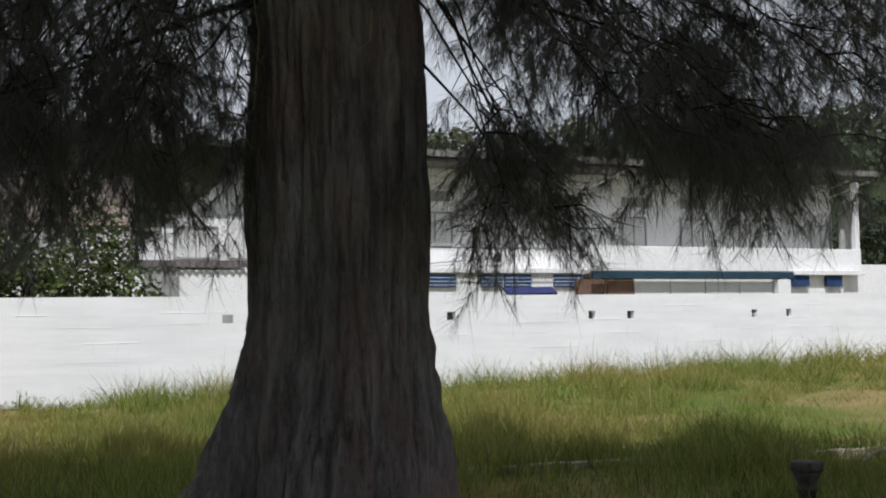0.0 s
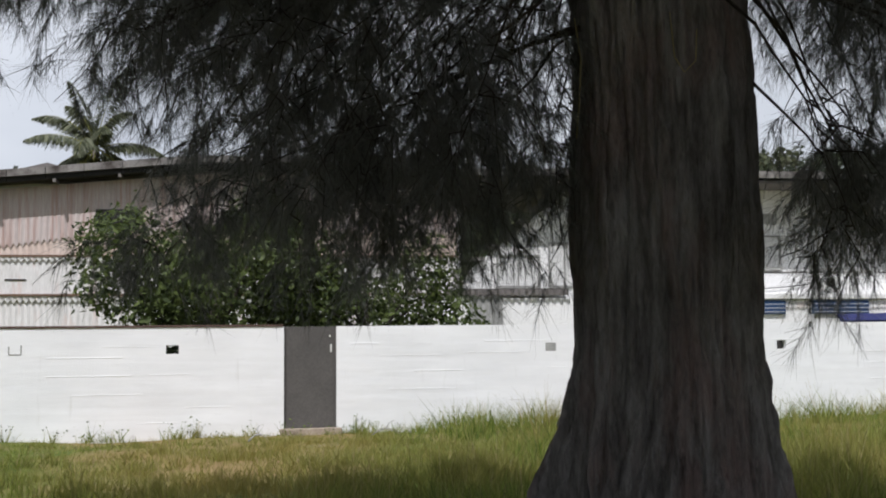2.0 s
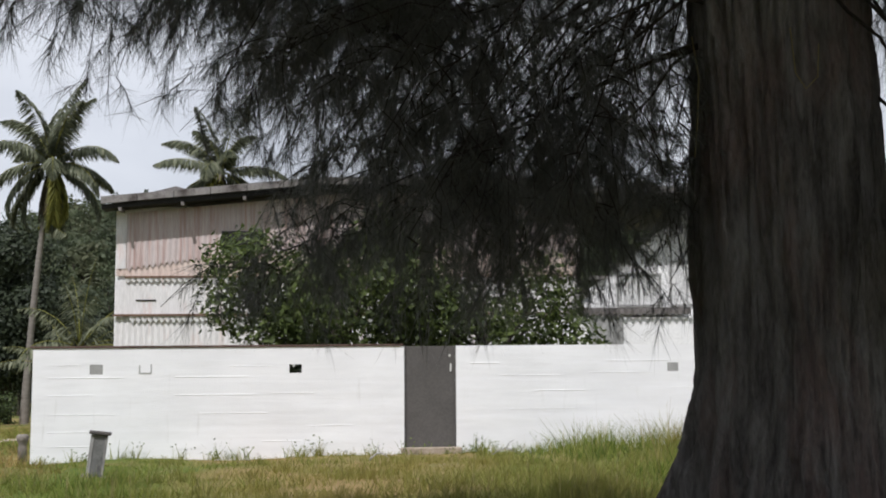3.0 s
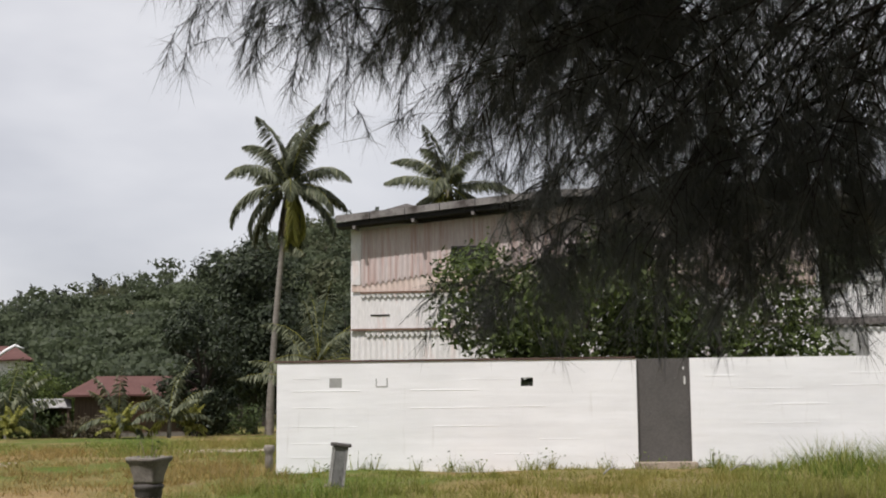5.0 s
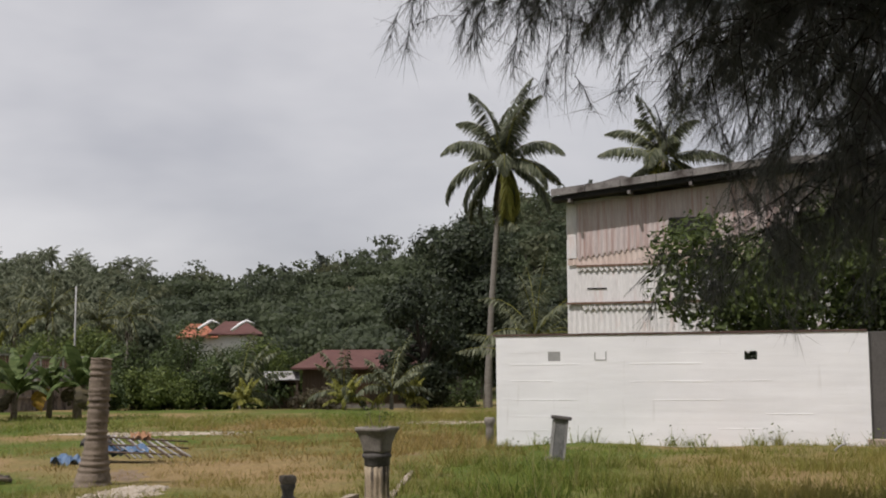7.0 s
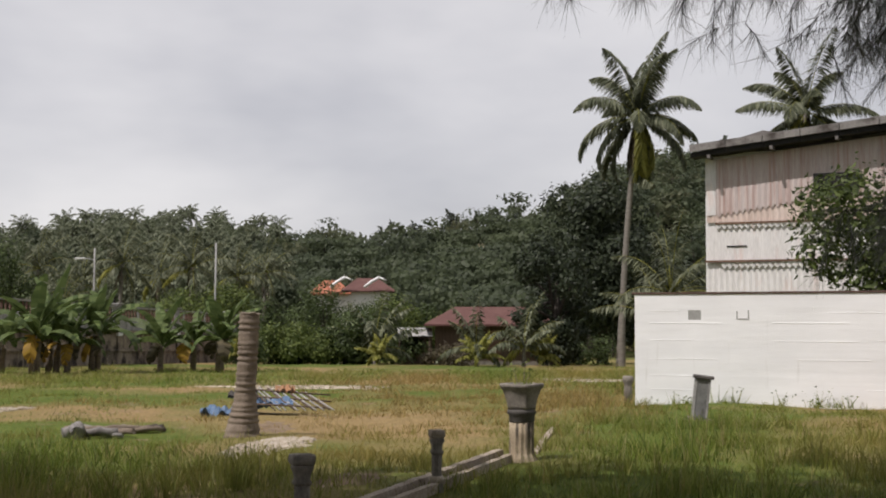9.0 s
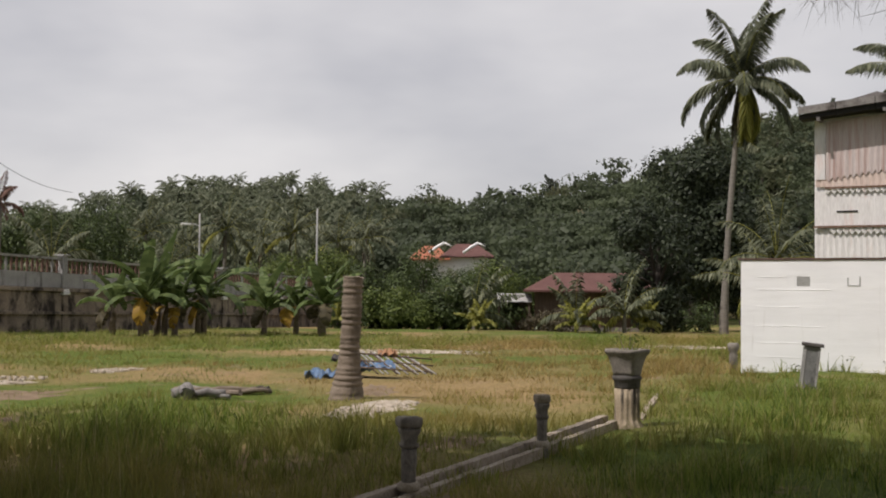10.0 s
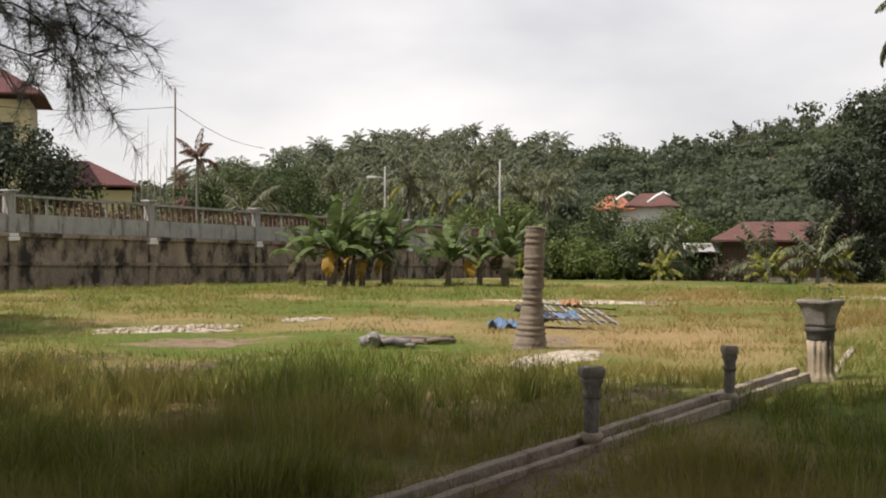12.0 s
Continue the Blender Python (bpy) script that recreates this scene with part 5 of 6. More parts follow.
def rubble_patch(label, cx, cy, rx, ry, mat, seed, rot=0.0, lift=0.05, stones=0):
    """A thin uneven spread of pale earth and rubble."""
    rng = np.random.default_rng(seed)
    n, rings = 40, 7
    V, Fq = [], []
    c, s = math.cos(rot), math.sin(rot)
    for i in range(rings + 1):
        k = i / rings
        for j in range(n):
            a = 2 * math.pi * j / n
            e = 1 + 0.5 * noise.noise(Vector((math.cos(a) * 1.7 + seed, math.sin(a) * 1.7, 0.3))) + 0.35 * noise.noise(Vector((math.cos(a) * 5 + seed, math.sin(a) * 5, 0.3)))
            lx, ly = rx * k * e * math.cos(a), ry * k * e * math.sin(a)
            x, y = cx + lx * c - ly * s, cy + lx * s + ly * c
            V.append((x, y, float(gz(x, y)) + 0.05 * math.sin(x * 1.3 + 0.7 * y) * math.sin(y * 1.1 - 0.4 * x) + lift * (1 - k ** 3) + 0.02 * rng.random() - 0.02 * k - (0.1 if i == rings else 0)))
    for i in range(rings):
        for j in range(n):
            Fq.append((i * n + j, (i + 1) * n + j, (i + 1) * n + (j + 1) % n, i * n + (j + 1) % n))
    if mat == M_SAND:
        for _ in range(150):
            a, k = rng.uniform(0, 6.28), math.sqrt(rng.random()) * 0.95
            lx, ly = rx * k * math.cos(a), ry * k * math.sin(a)
            x, y = cx + lx * c - ly * s, cy + lx * s + ly * c
            z, q, b = float(gz(x, y)) + lift * (1 - k ** 3) + 0.03, rng.uniform(0.008, 0.03), len(V)
            V += [(x + q * (sx + 0.4 * rng.normal()), y + q * (sy + 0.4 * rng.normal()), z + q * sz) for sz in (-1, 0.7) for sx, sy in ((-1, -1), (1, -1), (1, 1), (-1, 1))]
            Fq += [tuple(b + i for i in t) for t in ((4, 5, 6, 7), (0, 1, 5, 4), (1, 2, 6, 5), (2, 3, 7, 6), (3, 0, 4, 7))]
    ob = soup("rubble_patch", V, Fq, mat)
    tagged(ob, label, "bare patch", "bare patches", "stuff")


rubble_patch("pale sandy rubble showing through the grass", -12.5, 7.8, 1.25, 0.42, M_SAND, 1, 2.2, 0.02)
rubble_patch("pale sandy rubble showing through the grass", -19.2, 4.7, 1.4, 0.5, M_SAND, 2, 1.75, 0.02)
rubble_patch("pale sandy rubble showing through the grass", -20.5, 7.6, 0.6, 0.3, M_SAND, 3, 1.9, 0.02)
rubble_patch("pale sandy rubble showing through the grass", -24.3, 26.0, 2.2, 0.7, M_SAND, 4, 0.7, 0.02)
rubble_patch("pale sandy rubble showing through the grass", -25.0, 16.5, 2.6, 0.5, M_SAND, 5, 1.0, 0.02)
rubble_patch("bare brown earth between grass tufts", -9.3, 6.6, 0.9, 0.4, M_EARTH, 6, 2.0, 0.006)
rubble_patch("bare brown earth between grass tufts", -6.5, 3.6, 1.5, 0.55, M_EARTH, 7, 2.1, 0.006)
rubble_patch("bare brown earth between grass tufts", -16.8, 4.6, 1.6, 0.6, M_EARTH, 8, 1.8, 0.006)
rubble_patch("bare brown earth between grass tufts", -15.0, 9.3, 1.1, 0.5, M_EARTH, 9, 2.2, 0.006)
rubble_patch("bare brown earth under the old tree", 1.0, 9.6, 1.9, 1.0, M_EARTH, 10, 0.2, 0.006)
rubble_patch("bare brown earth between grass tufts", -5.6, 9.4, 0.6, 0.4, M_EARTH, 11, 0.2, 0.006)
rubble_patch("bare brown earth between grass tufts", -13.6, 3.2, 1.2, 0.6, M_EARTH, 12, 1.7, 0.006)


# ---- rubbish heap and logs ----
def build_heap():
    ang = 57.5
    h = thing("scrap_heap", "heap of blue plastic sheet, poles and cloth on the grass", "scrap heap", pose(-17.45, 10.75, float(gz(-17.45, 10.75)), 0, 0, ang))
    rng = random.Random(9)

    def sheet(name, mat, cx, cy, w, d, z, seed, label, rough=0.16):
        bm = bmesh.new()
        bmesh.ops.create_grid(bm, x_segments=14, y_segments=10, size=0.5)
        for v in bm.verts:
            v.co = Vector((cx + v.co.x * w, cy + v.co.y * d, z + rough * noise.noise(Vector((v.co.x * 4 + seed, v.co.y * 4, 0))) + 0.05 * noise.noise(Vector((v.co.x * 11 + seed, v.co.y * 11, 0)))))
        bmesh.ops.solidify(bm, geom=bm.faces[:], thickness=0.012)
        part(name, bm, mat, h, label)

    sheet("plastic_sheet", M_TARP_BLUE, -0.68, 0.0, 0.6, 0.7, 0.06, 1, "crumpled blue plastic sheet")
    sheet("plastic_sheet", M_TARP_BLUE, 0.1, 0.1, 0.9, 0.8, 0.2, 2, "crumpled blue plastic sheet")
    sheet("cloth", M_TARP_ORANGE, 0.42, 0.4, 0.34, 0.3, 0.4, 3, "faded orange cloth")
    sheet("board", M_CONCRETE_DARK, -0.3, 0.3, 0.5, 0.4, 0.32, 4, "dark broken board")
    for k in range(11):
        bm = bmesh.new()
        x = 0.05 + 0.1 * k + rng.uniform(-0.03, 0.03)
        tube(bm, [(x - 0.25, 0.45, 0.44 - 0.01 * k), (x + 0.2, -0.45, 0.1)], [0.016, 0.014], 6)
        part("pole", bm, M_FENCE_PALE if k % 3 else M_TIMBER, h)
    for k in range(3):
        bm = bmesh.new()
        tube(bm, [(-0.1, 0.3 - 0.3 * k, 0.4 - 0.1 * k), (1.2, 0.32 - 0.32 * k, 0.3 - 0.09 * k)], [0.016, 0.014], 6)
        part("pole", bm, M_TIMBER, h)


build_heap()


def build_logs():
    rng = random.Random(2)
    for k, (x, y, ln, r, rz) in enumerate(((-15.3, 6.75, 0.7, 0.06, 62), (-15.75, 7.3, 1.2, 0.05, 70), (-15.95, 7.55, 1.1, 0.035, 58), (-15.5, 7.1, 0.8, 0.04, 40), (-15.2, 6.5, 0.2, 0.1, 150), (-15.6, 7.5, 1.0, 0.03, 85), (-15.45, 6.9, 0.9, 0.03, 20), (-15.85, 7.0, 0.7, 0.045, 66))):
        bm = bmesh.new()
        pts = [(ln * (i / 6 - 0.5), 0.05 * math.sin(i * 1.3 + k), r * 0.85 + 0.02 * math.sin(i * 2.0 + k)) for i in range(7)]
        tube(bm, pts, [r * (1 + 0.15 * rng.uniform(-1, 1)) for _ in pts], 9)
        for v in bm.verts:
            v.co += 0.02 * Vector((noise.noise(v.co * 9), noise.noise(v.co * 9 + Vector((3, 0, 0))), 0))
        lg = part("log", bm, M_STUMP if k % 2 else M_FASCIA)
        lg.matrix_world = pose(x, y, float(gz(x, y)), 0, 0, rz)
        tagged(lg, "weathered pale grey rotting log lying in grass", "log", "fallen logs")


build_logs()


def dry_branch(x, y, ln, rz, seed):
    rng = random.Random(seed)
    bm = bmesh.new()
    pts = [(ln * i / 6, rng.uniform(-0.04, 0.04), 0.08 + 0.12 * math.sin(i * 0.5)) for i in range(7)]
    tube(bm, pts, [0.018 * (1 - 0.1 * i) for i in range(7)], 6)
    tube(bm, [pts[3], (ln * 0.6, 0.15, 0.3), (ln * 0.75, 0.22, 0.34)], [0.012, 0.009, 0.005], 5)
    ob = part("dry_branch", bm, M_FENCE_PALE)
    ob.matrix_world = pose(x, y, float(gz(x, y)), 0, 0, rz)
    tagged(ob, "fallen pale dry branch in the grass", "branch", "fallen branches")


dry_branch(3.9, 11.2, 0.7, 15, 1)
dry_branch(4.6, 12.0, 0.5, -10, 2)
dry_branch(-9.0, 19.4, 0.35, 40, 3)
dry_branch(-7.3, 21.2, 0.5, 10, 4)


# ---- banana plants before the fence ----
def banana_leaf(length, rise, fall, wide, rng):
    """An arching blade on a bare stalk, torn into strips along both sides of the midrib."""
    n = 14
    V, Fq = [], []
    x, z, ang = 0.0, 0.0, rise
    spine = []
    for i in range(n + 1):
        spine.append((x, z))
        ang -= fall * (0.4 + 1.2 * i / n) / n
        x, z = x + length / n * math.cos(ang), z + length / n * math.sin(ang)
    for sd in (-1, 1):
        tilt = rng.uniform(0.1, 0.5)
        for i in range(n):
            if i % 3 == 0:
                tilt = np.clip(tilt + rng.uniform(-0.35, 0.45), -0.15, 1.1)
            w = [0.02 if k < 2 else wide * math.sin(math.pi * min(1.0, (k - 1.4) / (n - 1.2))) ** 0.55 + 0.004 for k in (i, i + 1)]
            gap = 0.12 if i % 3 == 2 and i > 2 else 0.0
            (x0, z0), (x1, z1) = spine[i], spine[i + 1]
            xe, ze = x1 - (x1 - x0) * gap, z1 - (z1 - z0) * gap
            b = len(V)
            V += [(x0, 0, z0), (x1, 0, z1), (xe + 0.05 * length / n, sd * w[1] * math.cos(tilt), ze - w[1] * math.sin(tilt)), (x0 + 0.05 * length / n, sd * w[0] * math.cos(tilt), z0 - w[0] * math.sin(tilt))]
            Fq.append((b, b + 1, b + 2, b + 3))
    return np.array(V), Fq


def banana(x, y, h, seed, shoots, dry):
    rng = np.random.default_rng(seed)
    t = thing("banana_plant", "banana plant with torn green and some yellow leaves", "banana plant", pose(x, y, float(gz(x, y)) - 0.05), "banana plants")
    for s in range(shoots):
        ox, oy = rng.uniform(-0.55, 0.55, 2)
        hs = h * rng.uniform(0.7, 1.05)
        hh = hs * 0.4
        bm = bmesh.new()
        tube(bm, [(ox, oy, -0.1), (ox + 0.05, oy, hh * 0.5), (ox + 0.1, oy + 0.05, hh)], [0.12, 0.1, 0.06], 8)
        part("stem", bm, M_STUMP, t)
        for k in range(11):
            old = k >= 9
            a = k * 2.4 + rng.uniform(0, 0.8)
            L = rng.uniform(0.55, 0.72) * hs * (1 if not old else 0.75)
            rise = 1.45 - 0.1 * k + rng.uniform(-0.15, 0.15) if not old else 0.3
            v, f = banana_leaf(L, rise, 0.6 + 0.17 * k + rng.uniform(0, 0.4), 0.085 * hs * rng.uniform(0.8, 1.1), rng)
            mat = M_BANANA_DRY if old and s < dry else M_PALM_DEAD if old else M_BANANA_LIGHT if k % 2 else M_BANANA
            soup("leaf", spin(v, a, (ox + 0.1, oy + 0.05, hh)), f, mat, t)


for i_, (az_, d_, h_, n_, y_) in enumerate(((68.9, 40.5, 3.1, 3, 2), (67.6, 41.5, 3.3, 3, 2), (65.7, 42.5, 3.2, 2, 1), (62.3, 44, 3.4, 2, 0), (60.7, 43.5, 3.1, 3, 1))):
    banana(*at(az_, d_), h_, 40 + i_, n_, y_)

# ---- young coconut palms and bushes on the far side of the plot ----
for i_, (az_, d_, f_, n_) in enumerate(((52.4, 56, 1.0, 13), (47.6, 56, 1.1, 13), (44.5, 58, 1.1, 12), (45.4, 57, 2.2, 10), (47.7, 57, 2.0, 9), (52.6, 60, 2.4, 13), (59.2, 58, 0.9, 9))):
    x_, y_ = at(az_, d_)
    palm("young coconut palm with yellowing fronds at the plot's edge", (x_, y_, float(gz(x_, y_))), 0.5 if f_ < 1.5 else 0.9, (0, 0), n_, 60 + i_, f_ * 1.25, 0.1, 0, "young palms", 0.13, 22, 0.1, f_ < 1.5)

BUSHES = ((59.0, 59, 1.5, 1.5), (57.6, 60.5, 1.8, 1.6), (56.2, 61, 1.5, 1.6), (54.6, 61, 1.9, 1.7), (53.2, 62, 1.5, 1.5), (51.4, 63, 2.0, 1.6), (57.5, 66, 3.6, 2.6), (55.0, 68, 4.4, 2.9), (59.8, 64, 4.6, 2.8), (53.2, 66, 3.2, 2.4), (51.6, 70, 4.2, 2.8), (50.0, 72, 3.8, 2.5), (61.8, 70, 4.2, 2.8), (64.0, 66, 3.4, 2.2), (56.3, 60, 2.2, 1.6), (54.0, 61, 2.4, 1.7), (55.3, 96, 5.2, 2.8), (53.0, 98, 5.4, 2.8), (51.2, 96, 4.8, 2.4), (61.0, 70, 2.8, 2.2), (64.5, 66, 2.7, 2.0), (67.5, 60, 2.7, 2.2), (71.5, 52, 2.9, 2.2), (75.0, 47, 2.9, 2.2), (78.5, 45, 3.0, 2.2), (82.0, 44, 3.0, 2.2))
for i_, (az_, d_, h_, r_) in enumerate(BUSHES):
    if az_ > 59:
        d_ = max(d_, fence_distance(az_) + r_ + 0.8)
    x_, y_ = at(az_, d_)
    broadleaf("bush", "dense green bushy tree at the edge of the plot", "bush", (x_, y_, float(gz(x_, y_)) - 0.1), h_, r_, 5600 if h_ > 2.1 else 2200, 0.2, M_LEAF_BRIGHT if i_ in (1, 3, 8, 12, 14, 10) else (M_PALM_DEAD if i_ in (22, 24) else M_LEAF_WOOD), 70 + i_, 0.05, 20, 0.36, 0.1, "edge bushes")

x_, y_ = at(41.6, 74)
broadleaf("large_tree", "large dense dark green tree behind the timber house", "tree", (x_, y_, -1.0), 11.6, 4.9, 19000, 0.34, M_LEAF_DARK, 90, 0.08, 46, 0.3, 0.3, "dark trees")
x_, y_ = at(-20.6, 56)
broadleaf("large_tree", "dense dark green tree beyond the long house", "tree", (x_, y_, 0.5), 7.4, 2.6, 6000, 0.26, M_LEAF_DARK, 99, 0.1, 26, 0.34, 0.2, "dark trees")
x_, y_ = at(38.6, 78)
broadleaf("large_tree", "dense dark green tree beside the tall palm", "tree", (x_, y_, -1.0), 6.4, 3.6, 8000, 0.42, M_LEAF_DARK, 91, 0.08, 30, 0.32, 0.25, "dark trees")
x_, y_ = at(43.9, 61)
broadleaf("large_tree", "dense dark green tree behind the timber house", "tree", (x_, y_, -1.0), 6.4, 2.4, 8000, 0.26, M_LEAF_DARK, 92, 0.05, 26, 0.32, 0.25, "dark trees")
# palms in the gap beside the clad wing
for i_, (az_, d_, h_) in enumerate(((38.6, 50, 3.2), (39.1, 54, 2.2))):
    x_, y_ = at(az_, d_)
    palm("coconut palm with long arching fronds beyond the wall", (x_, y_, -0.6), h_, (0.2, 0), 12, 95 + i_, 3.6, 0.14, 2, "wall palms", 0.08, 30, -0.4)
x_, y_ = at(43.0, 66)
broadleaf("hedge", "clipped dark green hedge behind the lawn", "hedge", (x_, y_, float(gz(x_, y_)) - 0.1), 1.6, 2.6, 3000, 0.22, M_LEAF_WOOD, 97, 0.0, 24, 0.3, 0.06)
x_, y_ = at(49.0, 60.5)
broadleaf("hedge", "low brownish hedge before the timber house", "hedge", (x_, y_, float(gz(x_, y_)) - 0.1), 1.0, 1.6, 2600, 0.16, M_PALM_DEAD, 98, 0.0, 26, 0.3, 0.05)

# trees behind the fence
for i_, (az_, d_, h_, r_, m_) in enumerate(((74.0, 74, 6.8, 2.8, M_LEAF_WOOD), (71.8, 76, 8.2, 3.3, M_LEAF_WOOD), (69.4, 80, 7.4, 3.2, M_LEAF_WOOD), (82.6, 50, 7.4, 3.0, M_LEAF_DARK), (80.6, 52, 6.0, 1.6, M_LEAF_WOOD), (85.5, 50, 8.2, 2.6, M_LEAF_DARK), (66.8, 84, 5.6, 2.6, M_LEAF_WOOD), (77.8, 62, 3.4, 2.2, M_LEAF_BRIGHT), (73.0, 60, 3.2, 2.0, M_LEAF_BRIGHT), (79.0, 60, 3.6, 2.4, M_LEAF_BRIGHT))):
    x_, y_ = at(az_, d_)
    broadleaf("tree", "leafy tree standing behind the balustrade fence", "tree", (x_, y_, -1.0), h_, r_, 6800 if i_ != 4 else 1200, 0.23, m_, 110 + i_, 0.2, 24, 0.34, 0.14, "trees behind the fence")
for i_, (az_, d_, h_) in enumerate(((68.3, 92, 6.0), (66.4, 98, 5.2), (64.6, 90, 6.4), (62.9, 96, 5.6), (61.4, 90, 6.2), (59.3, 98, 5.8), (57.9, 104, 6.4), (72.6, 68, 3.2))):
    x_, y_ = at(az_, d_)
    palm("coconut palm with long arching fronds behind the fence", (x_, y_, -0.8), h_, (0.3, 0.1), 15, 140 + i_, 3.6, 0.15, 3, "coconut grove", 0.12, 30, -0.7)
x_, y_ = at(67.1, 62)
palm("fan of grey-green palm leaves behind the fence", (x_, y_, -0.5), 2.6, (0, 0), 14, 131, 2.4, 0.12, 0, "fence palms", 0.1, 26, -0.1)
x_, y_ = at(74.7, 70)
palm("dying palm with reddish brown drooping fronds", (x_, y_, -0.5), 6.4, (0.2, 0), 9, 133, 1.9, 0.09, 0, "fence palms", 0.1, 30, -0.1, dying=True)
x_, y_ = at(75.4, 60)
broadleaf("sapling", "reddish brown withered sapling behind the fence", "tree", (x_, y_, -0.8), 5.6, 0.7, 1300, 0.16, M_PALM_RED, 134, 0.3, 14, 0.4, 0.05)
for i_ in range(7):
    x_, y_ = at(75.9 + 0.28 * i_, 58 + (i_ * 7) % 5)
    bm_ = bmesh.new()
    hh_ = 5.2 + 3.0 * ((i_ * 5) % 7) / 6
    tube(bm_, [(0, 0, 0), (0.1, 0.05, hh_ * 0.5), (0.16 - 0.05 * i_, 0.1, hh_)], [0.03, 0.022, 0.01], 5)
    for k_ in range(6):
        z_ = hh_ * (0.3 + 0.1 * k_)
        tube(bm_, [(0.08, 0.05, z_), (0.08 + 0.5 * math.cos(k_ * 2.4), 0.05 + 0.5 * math.sin(k_ * 2.4), z_ + 0.7)], [0.011, 0.005], 4)
    st_ = part("bare_tree", bm_, M_STUMP)
    st_.matrix_world = pose(x_, y_, -0.8)
    tagged(st_, "thin bare leafless sapling behind the fence", "tree", "bare saplings")


# ---- timber house and neighbours ----
def hip_roof(u0, u1, v0, v1, z0, z1, inset):
    bm = bmesh.new()
    lo = [bm.verts.new(c) for c in ((u0, v0, z0), (u1, v0, z0), (u1, v1, z0), (u0, v1, z0))]
    lo2 = [bm.verts.new(c) for c in ((u0, v0, z0 - 0.1), (u1, v0, z0 - 0.1), (u1, v1, z0 - 0.1), (u0, v1, z0 - 0.1))]
    vm = (v0 + v1) / 2
    a, b = bm.verts.new((u0 + inset, vm, z1)), bm.verts.new((u1 - inset, vm, z1))
    for q in ((lo[0], lo[1], b, a), (lo[2], lo[3], a, b)):
        bm.faces.new(q)
    bm.faces.new((lo[1], lo[2], b))
    bm.faces.new((lo[3], lo[0], a))
    for i in range(4):
        bm.faces.new((lo2[i], lo2[(i + 1) % 4], lo[(i + 1) % 4], lo[i]))
    bm.faces.new(lo2[::-1])
    return bm


def build_timber_house():
    x, y = at(49.9, 63)
    h = thing("timber_house", "small dark timber house with a rusty red hipped roof", "house", pose(x, y, float(gz(x, y)), 0, 0, 49.6))
    # local x runs to the right as seen from the garden
    for k in range(31):
        box("board", 0.25 + 0.2 * k, 0.435 + 0.2 * k, 0.0 if k % 2 else 0.012, 0.06, 0.2, 2.1, M_TIMBER, h)
    box("wall", 0.25, 6.45, 0.07, 4.5, 0.0, 2.12, M_TIMBER, h)
    box("plinth", 0.2, 6.5, -0.02, 0.068, -0.4, 0.19, M_CONCRETE, h)
    w = box("window", 2.0, 2.7, -0.03, -0.002, 0.8, 1.6, M_DARK, h, "dark open window")
    box("shutter", 1.62, 1.98, -0.06, -0.02, 0.8, 1.6, M_FASCIA, w)
    box("door", 3.05, 3.75, -0.03, -0.002, 0.2, 1.8, M_BROWN, h)
    part("roof", hip_roof(-0.35, 7.0, -0.7, 5.2, 2.15, 3.1, 1.7), M_ROOF_RED, h, "rusty red sheet roof")
    s = thing("shed", "small lean-to shed with a pale metal roof", "shed", pose(x, y, float(gz(x, y)), 0, 0, 49.6))
    box("wall", -1.5, 0.1, 0.3, 2.0, -0.3, 1.5, M_TIMBER, s)
    bm = bmesh.new()
    prism(bm, ((-0.5, 1.5), (-0.5, 1.54), (1.2, 1.95), (1.2, 1.9)), -1.8, 0.1)
    part("roof", bm, M_FENCE_PALE, s, "sunlit pale sheet roof")
    for u in (-1.65, -0.05):
        box("post", u - 0.05, u + 0.05, -0.4, -0.3, -0.4, 1.5, M_TIMBER, s)


build_timber_house()


def build_red_house():
    x, y = at(55.4, 112)
    h = thing("tiled_house", "white house with orange tiled roofs among trees", "house", pose(x, y, 1.05, 0, 0, 54))
    box("wall", 0, 7.0, 0.5, 6, -2, 3.2, M_HOUSE, h)
    part("roof", hip_roof(-0.5, 3.4, -0.3, 6.6, 3.0, 4.3, 1.2), M_ROOF_ORANGE, h)
    part("roof", hip_roof(2.4, 7.6, -0.1, 6.6, 3.25, 4.55, 1.6), M_ROOF_RED, h)
    for u in (1.4, 4.6):
        bm = bmesh.new()
        tube(bm, [(u, -0.5, 3.55), (u + 0.7, -0.45, 4.1), (u + 1.4, -0.4, 4.5)], [0.14, 0.15, 0.14], 6)
        tube(bm, [(u + 1.4, -0.4, 4.5), (u + 2.1, -0.4, 4.2)], [0.1, 0.08], 6)
        part("gable_trim", bm, M_HOUSE, h, "white sloping gable trim")


build_red_house()


def build_left_houses():
    x, y = at(81.2, 76)
    h = thing("villa", "cream two-storey villa with maroon tiled roof", "house", pose(x, y, -0.3, 0, 0, 78))
    box("wall", -9.6, -1.3, 0, 7, 0, 10.0, M_CREAM, h)
    box("window", -3.6, -2.2, -0.03, 0.0, 7.0, 8.6, M_DARK, h)
    part("roof", hip_roof(-10.6, -0.4, -0.9, 8, 10.3, 13.0, 4.0), M_ROOF_MAROON, h)
    h = thing("bungalow", "cream bungalow with a maroon hipped roof behind the fence", "house", pose(x, y, -0.6, 0, 0, 78))
    box("wall", 0.2, 4.7, 1.0, 7, 0, 4.9, M_CREAM, h)
    part("roof", hip_roof(-4.6, 5.2, 0.2, 8, 5.2, 6.9, 3.2), M_ROOF_MAROON, h)


build_left_houses()


